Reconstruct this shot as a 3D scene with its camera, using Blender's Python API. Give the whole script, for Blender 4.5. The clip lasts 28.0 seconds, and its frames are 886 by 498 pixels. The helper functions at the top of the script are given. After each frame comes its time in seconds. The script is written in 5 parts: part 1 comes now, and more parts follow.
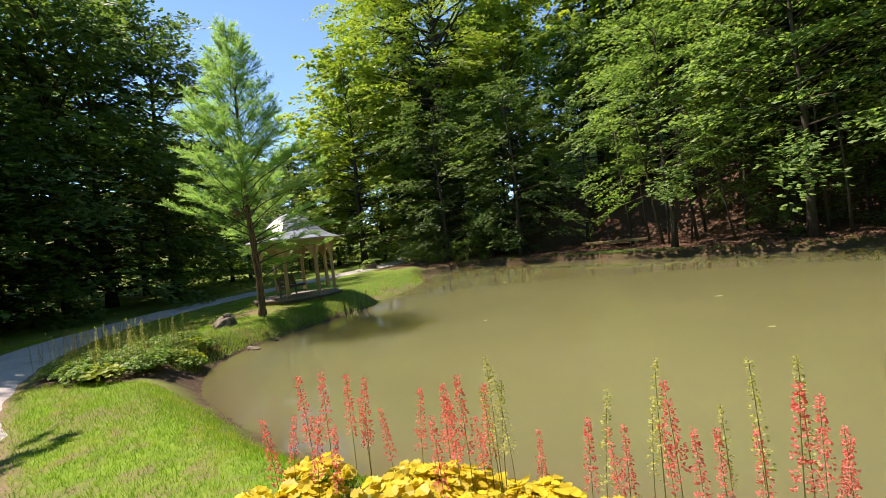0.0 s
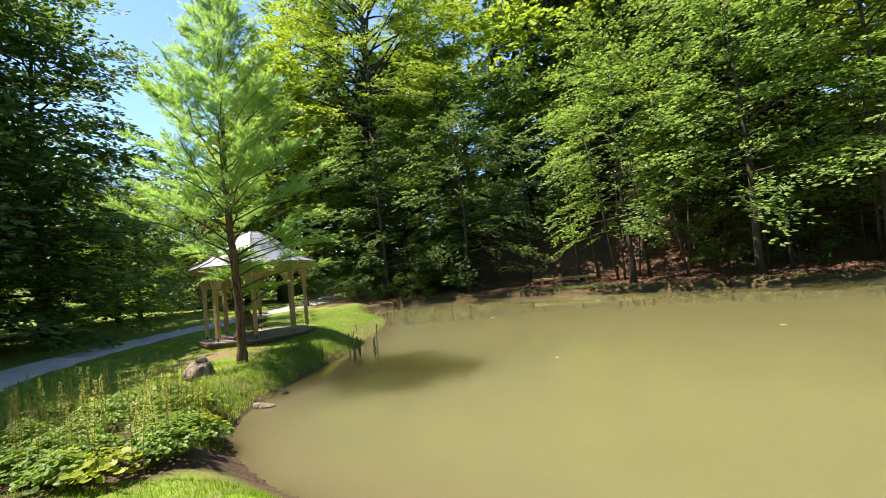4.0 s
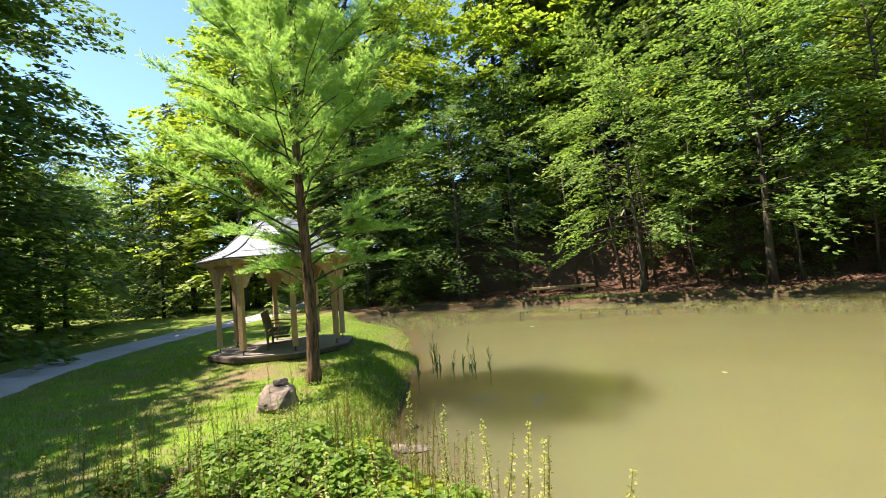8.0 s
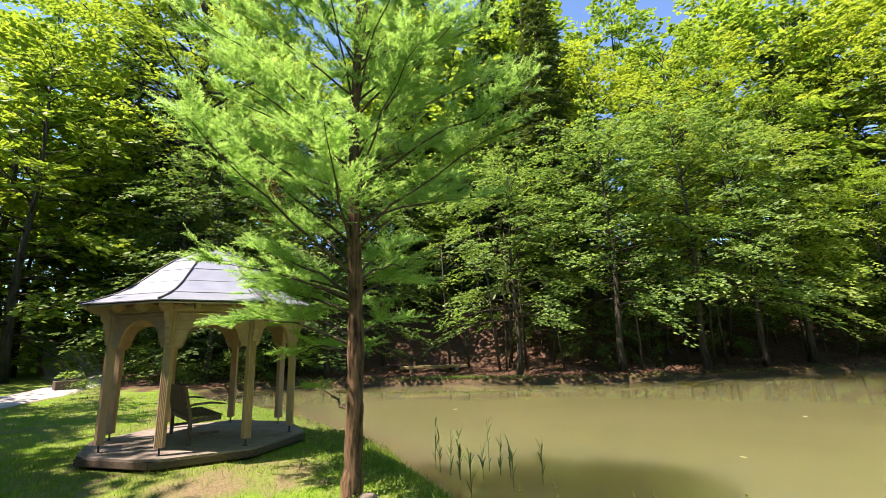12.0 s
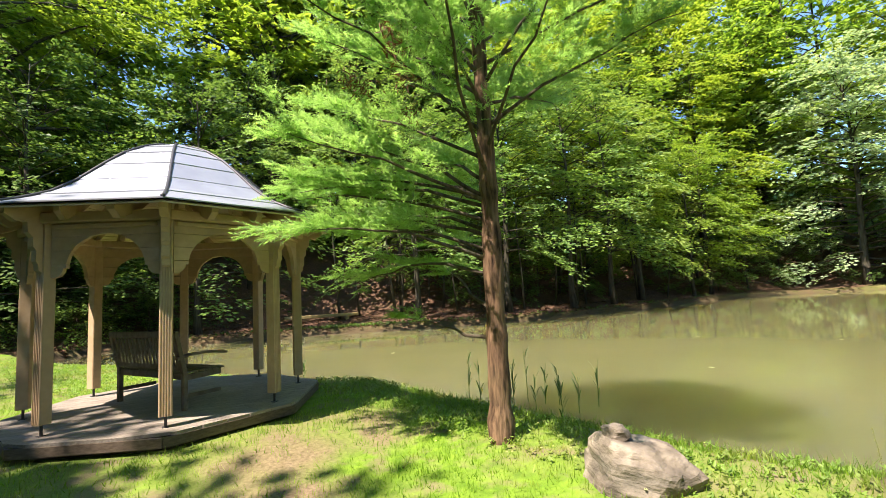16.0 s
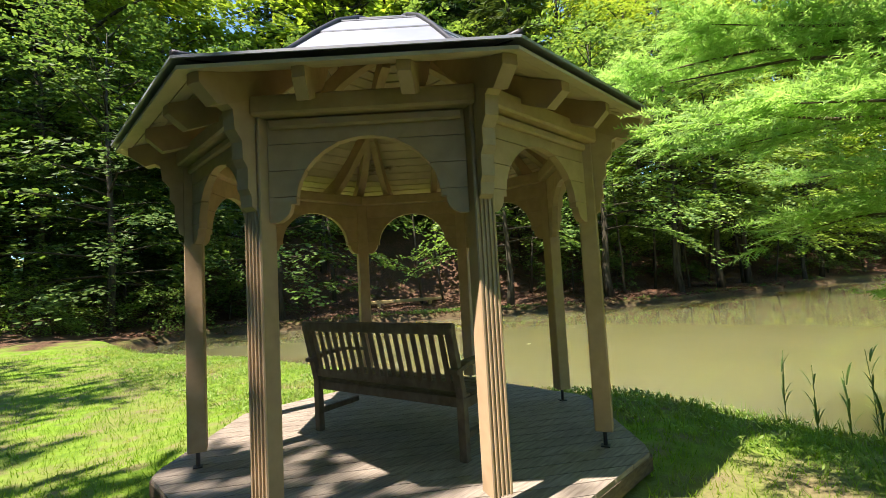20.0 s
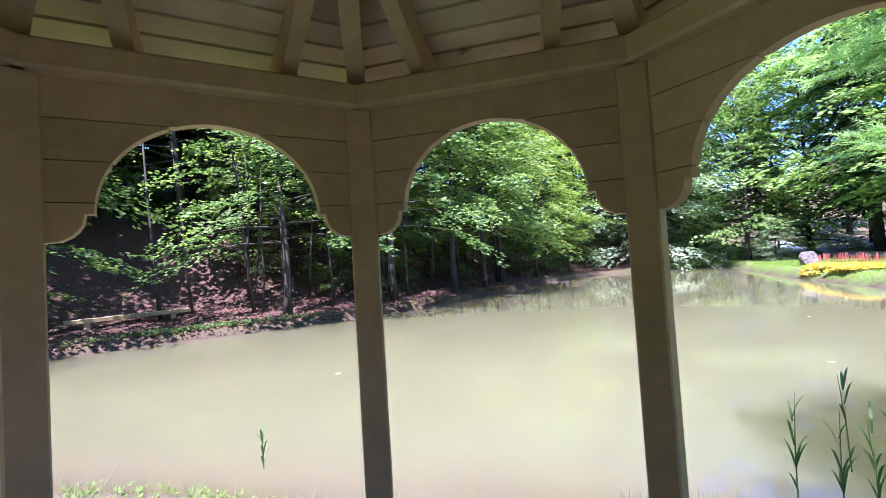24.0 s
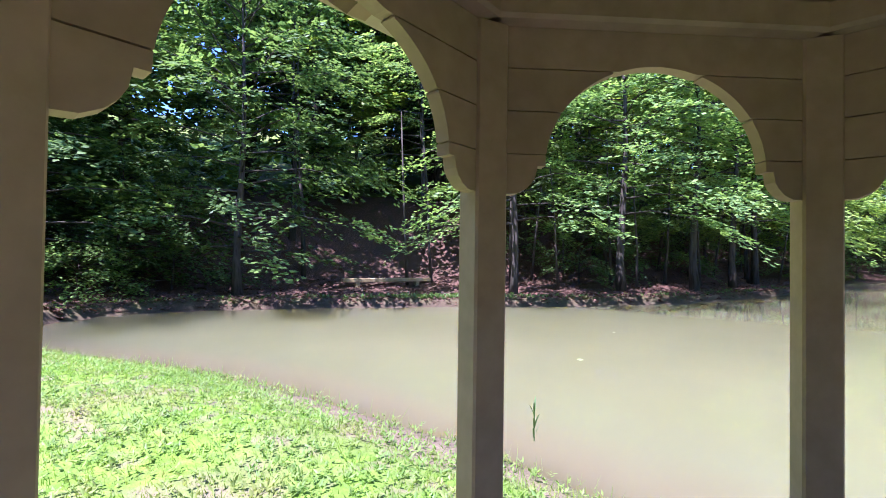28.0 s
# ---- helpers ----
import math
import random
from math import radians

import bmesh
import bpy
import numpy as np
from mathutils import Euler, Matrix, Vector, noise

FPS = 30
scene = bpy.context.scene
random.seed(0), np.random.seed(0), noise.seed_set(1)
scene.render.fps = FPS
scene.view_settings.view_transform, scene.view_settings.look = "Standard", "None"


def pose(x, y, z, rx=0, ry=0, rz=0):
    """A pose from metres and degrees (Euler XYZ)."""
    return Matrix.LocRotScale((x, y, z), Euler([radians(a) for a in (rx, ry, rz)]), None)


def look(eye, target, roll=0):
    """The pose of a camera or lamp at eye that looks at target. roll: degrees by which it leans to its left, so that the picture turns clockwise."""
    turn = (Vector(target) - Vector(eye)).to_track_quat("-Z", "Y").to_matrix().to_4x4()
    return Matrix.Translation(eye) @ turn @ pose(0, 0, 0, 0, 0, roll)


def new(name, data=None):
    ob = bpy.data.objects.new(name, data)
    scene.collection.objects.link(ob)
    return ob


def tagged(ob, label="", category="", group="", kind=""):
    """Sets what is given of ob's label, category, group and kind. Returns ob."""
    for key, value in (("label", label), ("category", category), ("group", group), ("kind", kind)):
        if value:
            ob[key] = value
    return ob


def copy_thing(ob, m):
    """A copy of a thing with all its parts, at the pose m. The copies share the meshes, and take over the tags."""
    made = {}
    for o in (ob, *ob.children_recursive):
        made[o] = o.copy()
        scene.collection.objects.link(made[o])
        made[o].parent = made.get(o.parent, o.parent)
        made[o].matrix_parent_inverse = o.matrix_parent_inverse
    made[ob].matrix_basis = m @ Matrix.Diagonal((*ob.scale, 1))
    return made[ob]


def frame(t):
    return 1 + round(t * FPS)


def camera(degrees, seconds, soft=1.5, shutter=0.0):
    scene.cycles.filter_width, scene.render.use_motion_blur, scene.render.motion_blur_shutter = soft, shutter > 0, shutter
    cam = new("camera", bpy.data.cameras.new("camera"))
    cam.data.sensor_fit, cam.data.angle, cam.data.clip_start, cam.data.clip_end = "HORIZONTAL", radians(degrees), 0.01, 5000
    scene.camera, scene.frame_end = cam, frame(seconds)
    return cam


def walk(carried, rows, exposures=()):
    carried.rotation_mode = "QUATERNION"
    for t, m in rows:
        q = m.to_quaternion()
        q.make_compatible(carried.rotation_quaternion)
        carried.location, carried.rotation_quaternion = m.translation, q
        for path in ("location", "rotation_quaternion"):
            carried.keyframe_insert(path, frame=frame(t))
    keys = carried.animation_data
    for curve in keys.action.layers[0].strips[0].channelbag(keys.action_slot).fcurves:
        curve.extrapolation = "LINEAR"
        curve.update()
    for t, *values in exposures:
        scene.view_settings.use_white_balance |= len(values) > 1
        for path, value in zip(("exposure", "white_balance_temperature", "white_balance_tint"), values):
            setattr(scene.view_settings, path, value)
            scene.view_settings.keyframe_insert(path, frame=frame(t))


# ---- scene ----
cam = camera(89.39, 28.0, soft=0.9)
# seconds, place of the eye, yaw, pitch, roll
ROWS = [
    (0.0, -0.214, 0.671, 1.577, 16.71, -0.92, 6.63),
    (0.5, -0.750, 0.906, 1.544, 11.10, 0.13, 5.79),
    (1.0, -1.212, 1.201, 1.474, 4.83, 0.12, 5.03),
    (1.5, -1.720, 1.320, 1.513, 2.79, 0.75, 3.99),
    (2.0, -2.255, 1.423, 1.528, 2.65, 1.31, 4.22),
    (2.5, -2.826, 1.578, 1.546, 3.27, 1.75, 4.52),
    (3.0, -3.361, 1.738, 1.555, 3.67, 2.45, 4.70),
    (3.5, -3.959, 1.926, 1.536, 3.43, 2.91, 5.23),
    (5.5, -6.242, 2.782, 1.482, -1.15, 2.13, 6.65),
    (6.0, -6.695, 3.159, 1.464, -3.75, 1.69, 6.60),
    (6.5, -7.143, 3.508, 1.459, -4.97, 1.94, 5.70),
    (7.0, -7.577, 3.859, 1.483, -5.35, 2.58, 4.69),
    (7.5, -8.015, 4.193, 1.494, -5.40, 3.11, 4.18),
    (8.0, -8.486, 4.474, 1.505, -5.44, 3.63, 4.60),
    (8.5, -8.988, 4.790, 1.498, -5.27, 4.22, 4.68),
    (9.0, -9.462, 5.052, 1.494, -5.22, 4.78, 4.25),
    (9.5, -9.887, 5.362, 1.495, -5.65, 6.38, 4.01),
    (10.0, -10.308, 5.710, 1.615, -8.77, 10.88, 2.44),
    (10.5, -10.710, 6.026, 1.664, -13.54, 14.15, 1.90),
    (11.0, -11.150, 6.391, 1.669, -16.39, 15.61, 1.90),
    (11.5, -11.638, 6.731, 1.604, -20.13, 14.25, 1.45),
    (12.0, -11.976, 7.094, 1.554, -29.21, 12.18, 1.48),
    (12.5, -12.162, 7.348, 1.525, -45.16, 10.86, 1.64),
    (14.5, -12.912, 8.668, 1.276, -72.79, 6.83, 1.78),
    (15.0, -13.252, 9.169, 1.273, -66.73, 5.77, 2.03),
    (15.5, -13.609, 9.638, 1.265, -58.23, 5.48, 2.69),
    (16.0, -13.892, 10.140, 1.279, -49.39, 5.54, 3.00),
    (16.5, -14.145, 10.608, 1.248, -45.99, 5.27, 3.21),
    (17.0, -14.324, 11.078, 1.260, -44.67, 5.03, 3.27),
    (17.5, -14.450, 11.571, 1.270, -43.19, 5.04, 3.00),
    (18.0, -14.503, 12.027, 1.276, -43.01, 4.87, 2.81),
    (18.5, -14.428, 12.487, 1.307, -43.18, 4.88, 2.57),
    (19.0, -14.346, 12.929, 1.308, -43.41, 4.90, 2.53),
    (19.5, -14.225, 13.379, 1.273, -43.81, 4.43, 2.83),
    (20.0, -14.020, 13.825, 1.280, -44.26, 3.94, 3.16),
    (20.5, -13.768, 14.282, 1.251, -45.17, 3.71, 3.43),
    (22.5, -12.473, 15.879, 1.365, -53.68, 2.03, 4.99),
    (23.0, -12.245, 16.098, 1.468, -59.02, 1.46, 5.14),
    (23.5, -12.134, 16.317, 1.488, -67.37, 1.41, 4.88),
    (24.0, -12.062, 16.509, 1.474, -74.61, 2.12, 3.64),
    (24.5, -11.957, 16.649, 1.471, -81.99, 2.01, 0.70),
    (25.0, -11.917, 16.732, 1.464, -89.46, 2.06, -1.06),
    (25.5, -11.942, 16.795, 1.452, -92.91, 1.85, -1.54),
    (26.0, -11.987, 16.889, 1.439, -93.79, 1.18, -1.65),
    (26.5, -12.015, 16.977, 1.419, -88.10, -0.29, -1.76),
    (27.0, -12.047, 17.105, 1.417, -71.94, -0.39, -1.87),
    (27.5, -12.124, 17.272, 1.415, -57.66, -0.53, -2.04),
    (28.0, -12.239, 17.317, 1.422, -48.44, 0.90, -0.80),
]
EXPOSURES = [(0.0, 0.85, 7000, 27), (1.0, 1.05, 7000, 27), (2.0, 1.3, 7000, 27), (3.0, 1.28, 7000, 26), (8.0, 1.42, 7000, 26), (9.0, 1.5, 7000, 28), (10.5, 1.3, 7000, 28), (12.3, 1.35, 7000, 28), (15.0, 1.55, 6900, 23), (18.0, 1.45, 6850, 21), (20.5, 1.5, 6850, 20), (22.7, 2.1, 5020, 54), (28.0, 2.02, 5020, 53)]
walk(cam, [(t, pose(x, y, z, 90 + pitch, roll, yaw)) for t, x, y, z, yaw, pitch, roll in ROWS], EXPOSURES)

# ---- light ----
SUN_EL, SUN_AZ = 61.0, 176.0          # degrees; azimuth counted from +x towards +y
world = bpy.data.worlds.new("sky_world")
scene.world = world
world.use_nodes = True
wn = world.node_tree.nodes
wl = world.node_tree.links
wn.clear()
w_out = wn.new("ShaderNodeOutputWorld")
w_bg = wn.new("ShaderNodeBackground")
w_sky = wn.new("ShaderNodeTexSky")
w_sky.sky_type = "NISHITA"
w_sky.sun_disc = False
w_sky.sun_elevation = radians(SUN_EL)
w_sky.sun_rotation = radians(90 - SUN_AZ)
w_sky.altitude = 300
w_sky.air_density = 0.9
w_sky.dust_density = 0.0
w_sky.ozone_density = 0.3
w_bg.inputs["Strength"].default_value = 0.13
w_tone = wn.new("ShaderNodeMix")
w_tone.data_type, w_tone.blend_type = "RGBA", "MULTIPLY"
w_tone.inputs[0].default_value = 1.0
w_tone.inputs[7].default_value = (0.74, 1.0, 1.12, 1.0)
wl.new(w_sky.outputs[0], w_tone.inputs[6])
wl.new(w_tone.outputs[2], w_bg.inputs["Color"])
wl.new(w_bg.outputs[0], w_out.inputs[0])
sun_data = bpy.data.lights.new("sun", "SUN")
sun_data.energy = 5.0
sun_data.angle = radians(0.53)
sun_data.color = (1.0, 0.94, 0.82)
sun = new("sun", sun_data)
sun_way = Vector((math.cos(radians(SUN_EL)) * math.cos(radians(SUN_AZ)), math.cos(radians(SUN_EL)) * math.sin(radians(SUN_AZ)), math.sin(radians(SUN_EL))))
sun.matrix_world = look(sun_way * 60, (0, 0, 0))


# ---- materials ----
def rgb(c):
    return (c[0], c[1], c[2], 1.0)


class Mat:
    """A node material with a small tool set."""

    def __init__(self, name, rough=0.7, spec=0.3, metal=0.0):
        self.m = bpy.data.materials.new(name)
        self.m.use_nodes = True
        self.n, self.l = self.m.node_tree.nodes, self.m.node_tree.links
        self.b = self.n["Principled BSDF"]
        self.out = self.n["Material Output"]
        self.b.inputs["Roughness"].default_value = rough
        self.b.inputs["Specular IOR Level"].default_value = spec
        self.b.inputs["Metallic"].default_value = metal
        tc = self.n.new("ShaderNodeTexCoord")
        self.obj, self.gen = tc.outputs["Object"], tc.outputs["Generated"]
        geo = self.n.new("ShaderNodeNewGeometry")
        self.pos, self.island = geo.outputs["Position"], geo.outputs["Random Per Island"]
        self.rand = self.n.new("ShaderNodeObjectInfo").outputs["Random"]

    def noise(self, scale, detail=4, vec=None, stretch=None, rough=0.55):
        t = self.n.new("ShaderNodeTexNoise")
        t.inputs["Scale"].default_value = scale
        t.inputs["Detail"].default_value = detail
        t.inputs["Roughness"].default_value = rough
        vec = vec or self.pos
        if stretch:
            mp = self.n.new("ShaderNodeMapping")
            mp.inputs["Scale"].default_value = stretch
            self.l.new(vec, mp.inputs["Vector"])
            vec = mp.outputs[0]
        self.l.new(vec, t.inputs["Vector"])
        return t.outputs["Fac"]

    def ramp(self, fac, stops):
        r = self.n.new("ShaderNodeValToRGB")
        e = r.color_ramp.elements
        while len(e) < len(stops):
            e.new(0.5)
        for el, (p, c) in zip(e, stops):
            el.position, el.color = p, rgb(c) if hasattr(c, "__len__") else (c, c, c, 1)
        self.l.new(fac, r.inputs["Fac"])
        return r.outputs["Color"]

    def mix(self, fac, a, b, mode="MIX"):
        x = self.n.new("ShaderNodeMix")
        x.data_type, x.blend_type = "RGBA", mode
        for sock, v in ((x.inputs[0], fac), (x.inputs[6], a), (x.inputs[7], b)):
            if isinstance(v, (int, float)):
                sock.default_value = v
            elif isinstance(v, tuple):
                sock.default_value = rgb(v)
            else:
                self.l.new(v, sock)
        return x.outputs[2]

    def math(self, op, a, b=0.0):
        x = self.n.new("ShaderNodeMath")
        x.operation = op
        for sock, v in ((x.inputs[0], a), (x.inputs[1], b)):
            if isinstance(v, (int, float)):
                sock.default_value = v
            else:
                self.l.new(v, sock)
        return x.outputs[0]

    def attr(self, name):
        a = self.n.new("ShaderNodeAttribute")
        a.attribute_name = name
        return a.outputs["Fac"]

    def color(self, sock):
        self.l.new(sock, self.b.inputs["Base Color"])

    def bump(self, fac, strength=0.3, dist=0.01):
        bm_ = self.n.new("ShaderNodeBump")
        bm_.inputs["Strength"].default_value = strength
        bm_.inputs["Distance"].default_value = dist
        self.l.new(fac, bm_.inputs["Height"])
        self.l.new(bm_.outputs[0], self.b.inputs["Normal"])

    def leafy(self, col, glow, share=0.4):
        """Light also passes through the leaf."""
        tr = self.n.new("ShaderNodeBsdfTranslucent")
        ms = self.n.new("ShaderNodeMixShader")
        ms.inputs[0].default_value = share
        self.color(col)
        self.l.new(glow, tr.inputs["Color"])
        self.l.new(self.b.outputs[0], ms.inputs[1])
        self.l.new(tr.outputs[0], ms.inputs[2])
        self.l.new(ms.outputs[0], self.out.inputs["Surface"])


def leaf_mat(name, dark, light, yellow=None, share=0.42, rough=0.5, spec=0.35, through_gain=1.7, dry=None):
    k = Mat(name, rough, spec)
    c = k.mix(k.island, dark, light)
    if yellow:
        c = k.mix(k.ramp(k.rand, [(0.6, 0.0), (0.95, 0.55)]), c, yellow)
    if dry:
        c = k.mix(k.ramp(k.noise(1.6, 5), [(0.48, 0.0), (0.72, 0.85)]), c, dry)
    c = k.mix(k.ramp(k.noise(0.35, 2), [(0.40, 0.0), (0.75, 0.4)]), c, tuple(0.8 * v for v in dark))
    g = k.mix(1.0, c, (through_gain, through_gain * 0.99, through_gain * 0.62), "MULTIPLY")
    k.leafy(c, g, share)
    return k.m


M_BEECH = leaf_mat("beech_leaf", (0.085, 0.162, 0.024), (0.298, 0.425, 0.050), (0.35, 0.41, 0.045), through_gain=1.9)
# copy of the beech leaf with shade put into its colour
M_SHADEBEECH = leaf_mat("shade_toned_beech_leaf", (0.070, 0.145, 0.038), (0.265, 0.405, 0.096), (0.31, 0.40, 0.078))
# darker leaf green: the shade under the trees is put into the colour
M_DARKLEAF = leaf_mat("shade_toned_leaf", (0.055, 0.116, 0.031), (0.165, 0.262, 0.058))
M_PALELEAF = leaf_mat("silvery_leaf", (0.210, 0.310, 0.165), (0.430, 0.530, 0.300), None, 0.40)
M_FRESH = leaf_mat("fresh_leaf", (0.120, 0.230, 0.050), (0.270, 0.400, 0.090))
M_SPRUCE = leaf_mat("spruce_needle", (0.022, 0.058, 0.016), (0.070, 0.130, 0.028), (0.11, 0.14, 0.025), 0.25)
M_CYPRESS = leaf_mat("feathery_needle", (0.165, 0.305, 0.082), (0.285, 0.450, 0.165), None, 0.58, 0.55, 0.25, 1.85)
M_SHRUB = leaf_mat("shrub_leaf", (0.125, 0.235, 0.048), (0.290, 0.430, 0.085))
M_BEDLEAF = leaf_mat("bed_leaf", (0.075, 0.165, 0.022), (0.200, 0.330, 0.040))
M_LIME = leaf_mat("lime_leaf", (0.22, 0.30, 0.030), (0.34, 0.40, 0.035))
M_YELLOW = leaf_mat("golden_leaf", (0.46, 0.36, 0.020), (0.68, 0.56, 0.035), None, 0.3)
M_RED = leaf_mat("coral_flower", (0.80, 0.19, 0.18), (0.92, 0.38, 0.33), None, 0.4, through_gain=1.15)
M_CREAM = leaf_mat("cream_flower", (0.50, 0.52, 0.14), (0.66, 0.66, 0.26), None, 0.35, through_gain=1.2)
M_TALL = leaf_mat("seed_head", (0.26, 0.34, 0.10), (0.44, 0.50, 0.20))
M_STEM = leaf_mat("flower_stem", (0.13, 0.15, 0.03), (0.22, 0.20, 0.05))
M_REED = leaf_mat("reed_leaf", (0.045, 0.105, 0.025), (0.100, 0.190, 0.040), None, 0.25)
M_DEAD = leaf_mat("dead_needle", (0.10, 0.035, 0.015), (0.20, 0.075, 0.03), None, 0.2)
M_GRASS = leaf_mat("grass_blade", (0.095, 0.215, 0.014), (0.230, 0.375, 0.030), None, 0.45, 0.45, 0.3, dry=(0.33, 0.35, 0.085))
M_WEED = leaf_mat("weed_leaf", (0.120, 0.215, 0.036), (0.230, 0.360, 0.064), dry=(0.30, 0.30, 0.09))
M_LITTER = leaf_mat("fallen_leaf", (0.050, 0.030, 0.020), (0.250, 0.130, 0.085), None, 0.1, 0.8, 0.15)
M_PAD = leaf_mat("floating_leaf", (0.15, 0.19, 0.04), (0.24, 0.27, 0.06), None, 0.1)


def bark_mat(name, dark, light, scale=14):
    k = Mat(name, 0.92, 0.15)
    f = k.noise(scale, 6, k.pos, (1.0, 1.0, 0.16))
    c = k.ramp(f, [(0.32, dark), (0.62, light)])
    c = k.mix(k.ramp(k.noise(1.7, 3), [(0.45, 0.0), (0.75, 0.5)]), c, (0.055, 0.065, 0.03))
    k.color(c)
    k.bump(f, 0.9, 0.03)
    return k.m


M_BARK = bark_mat("grey_bark", (0.032, 0.028, 0.021), (0.092, 0.080, 0.060), 9)
M_REDBARK = bark_mat("reddish_peeling_bark", (0.036, 0.022, 0.015), (0.235, 0.145, 0.088), 24)
M_TWIG = bark_mat("twig_bark", (0.055, 0.042, 0.03), (0.15, 0.12, 0.09), 20)


def wood_mat(name, dark, light, stretch, rough=0.75, bump=0.35, moss=None, rot=None):
    k = Mat(name, rough, 0.25)
    f = k.noise(16, 6, k.obj, stretch)
    c = k.ramp(f, [(0.3, dark), (0.7, light)])
    c = k.mix(k.ramp(k.rand, [(0.0, 0.0), (1.0, 0.28)]), c, tuple(0.6 * v for v in dark))
    c = k.mix(k.ramp(k.noise(2.6, 5), [(0.5, 0.0), (0.8, 0.55)]), c, moss or tuple(0.55 * v for v in dark))
    if rot:
        c = k.mix(k.ramp(k.noise(2.1, 6, k.pos, (1.0, 1.0, 3.0), 0.65), [(0.64, 0.0), (0.70, 0.8)]), c, rot)
    k.color(c)
    k.bump(f, bump, 0.004)
    return k.m


M_PAINT = wood_mat("olive_beige_paint", (0.490, 0.352, 0.214), (0.580, 0.420, 0.262), (0.8, 0.8, 0.8), 0.65, 0.2, (0.330, 0.255, 0.153))
M_CEIL = wood_mat("ceiling_paint", (0.60, 0.49, 0.33), (0.71, 0.59, 0.41), (0.4, 0.4, 1.0), 0.65, 0.2, (0.30, 0.25, 0.17), (0.16, 0.10, 0.06))
M_DECK = wood_mat("grey_weathered_deck", (0.185, 0.155, 0.125), (0.370, 0.325, 0.272), (0.35, 3.0, 3.0), 0.85, 0.5, (0.14, 0.12, 0.095))
M_FASCIA = wood_mat("brown_deck_fascia", (0.085, 0.062, 0.044), (0.165, 0.125, 0.090), (1.0, 1.0, 3.0), 0.85)
M_TEAK = wood_mat("weathered_teak", (0.115, 0.092, 0.066), (0.215, 0.180, 0.135), (1.0, 1.0, 0.6), 0.8)
M_PLANK = wood_mat("mossy_plank", (0.40, 0.30, 0.13), (0.54, 0.42, 0.20), (1.0, 1.0, 3.0), 0.85, 0.4, (0.20, 0.18, 0.08))

k = Mat("standing_seam_metal", 0.42, 0.5, 0.35)
k.color(k.mix(k.ramp(k.noise(3.0, 5), [(0.35, 0.0), (0.75, 1.0)]), (0.275, 0.300, 0.350), (0.340, 0.368, 0.425)))
k.bump(k.noise(5.0, 2), 0.15, 0.01)
M_ROOF = k.m
k = Mat("dark_metal", 0.5, 0.5, 0.6)
k.color(k.mix(k.noise(20, 3), (0.035, 0.035, 0.04), (0.08, 0.08, 0.085)))
M_DARKMETAL = k.m

k = Mat("rock", 0.9, 0.2)
f = k.noise(5.0, 8)
c = k.ramp(f, [(0.25, (0.055, 0.047, 0.037)), (0.5, (0.18, 0.152, 0.115)), (0.75, (0.36, 0.31, 0.24))])
c = k.mix(k.ramp(k.noise(1.8, 3, None, (1, 1, 4)), [(0.45, 0.0), (0.7, 0.6)]), c, (0.15, 0.14, 0.11))
k.color(c)
k.bump(k.math("ADD", f, k.math("MULTIPLY", k.noise(3.0, 3, k.obj, (1.6, 1.6, 5.0)), 0.6)), 0.9, 0.05)
M_ROCK = k.m

k = Mat("gravel", 0.95, 0.15)
f = k.noise(45, 5)
c = k.ramp(f, [(0.3, (0.30, 0.285, 0.26)), (0.7, (0.54, 0.52, 0.49))])
c = k.mix(k.ramp(k.noise(0.9, 4), [(0.45, 0.0), (0.75, 0.5)]), c, (0.20, 0.18, 0.15))
k.color(c)
k.bump(f, 0.6, 0.012)
M_GRAVEL = k.m

k = Mat("ground", 0.95, 0.12)
fine, broad = k.noise(28, 6), k.noise(0.7, 4)
turf = k.ramp(k.noise(7, 5), [(0.3, (0.085, 0.170, 0.016)), (0.7, (0.180, 0.300, 0.030))])
turf = k.mix(k.ramp(broad, [(0.42, 0.0), (0.70, 0.75)]), turf, (0.185, 0.165, 0.070))
turf = k.mix(k.ramp(k.noise(3.2, 5), [(0.50, 0.0), (0.68, 0.8)]), turf, (0.20, 0.155, 0.095))
soil = k.ramp(fine, [(0.3, (0.030, 0.021, 0.014)), (0.7, (0.115, 0.080, 0.052))])
dust = k.ramp(fine, [(0.3, (0.130, 0.090, 0.055)), (0.7, (0.265, 0.195, 0.125))])
litter = k.ramp(k.noise(18, 7, None, None, 0.7), [(0.3, (0.036, 0.024, 0.016)), (0.52, (0.105, 0.062, 0.040)), (0.76, (0.340, 0.190, 0.125))])
litter = k.mix(k.ramp(k.noise(1.3, 5), [(0.5, 0.0), (0.72, 0.75)]), litter, (0.060, 0.055, 0.022))
c = k.mix(k.attr("litter"), turf, litter)
c = k.mix(k.attr("bare"), c, dust)
c = k.mix(k.attr("mud"), c, soil)
k.color(c)
k.bump(fine, 0.7, 0.03)
M_GROUND = k.m

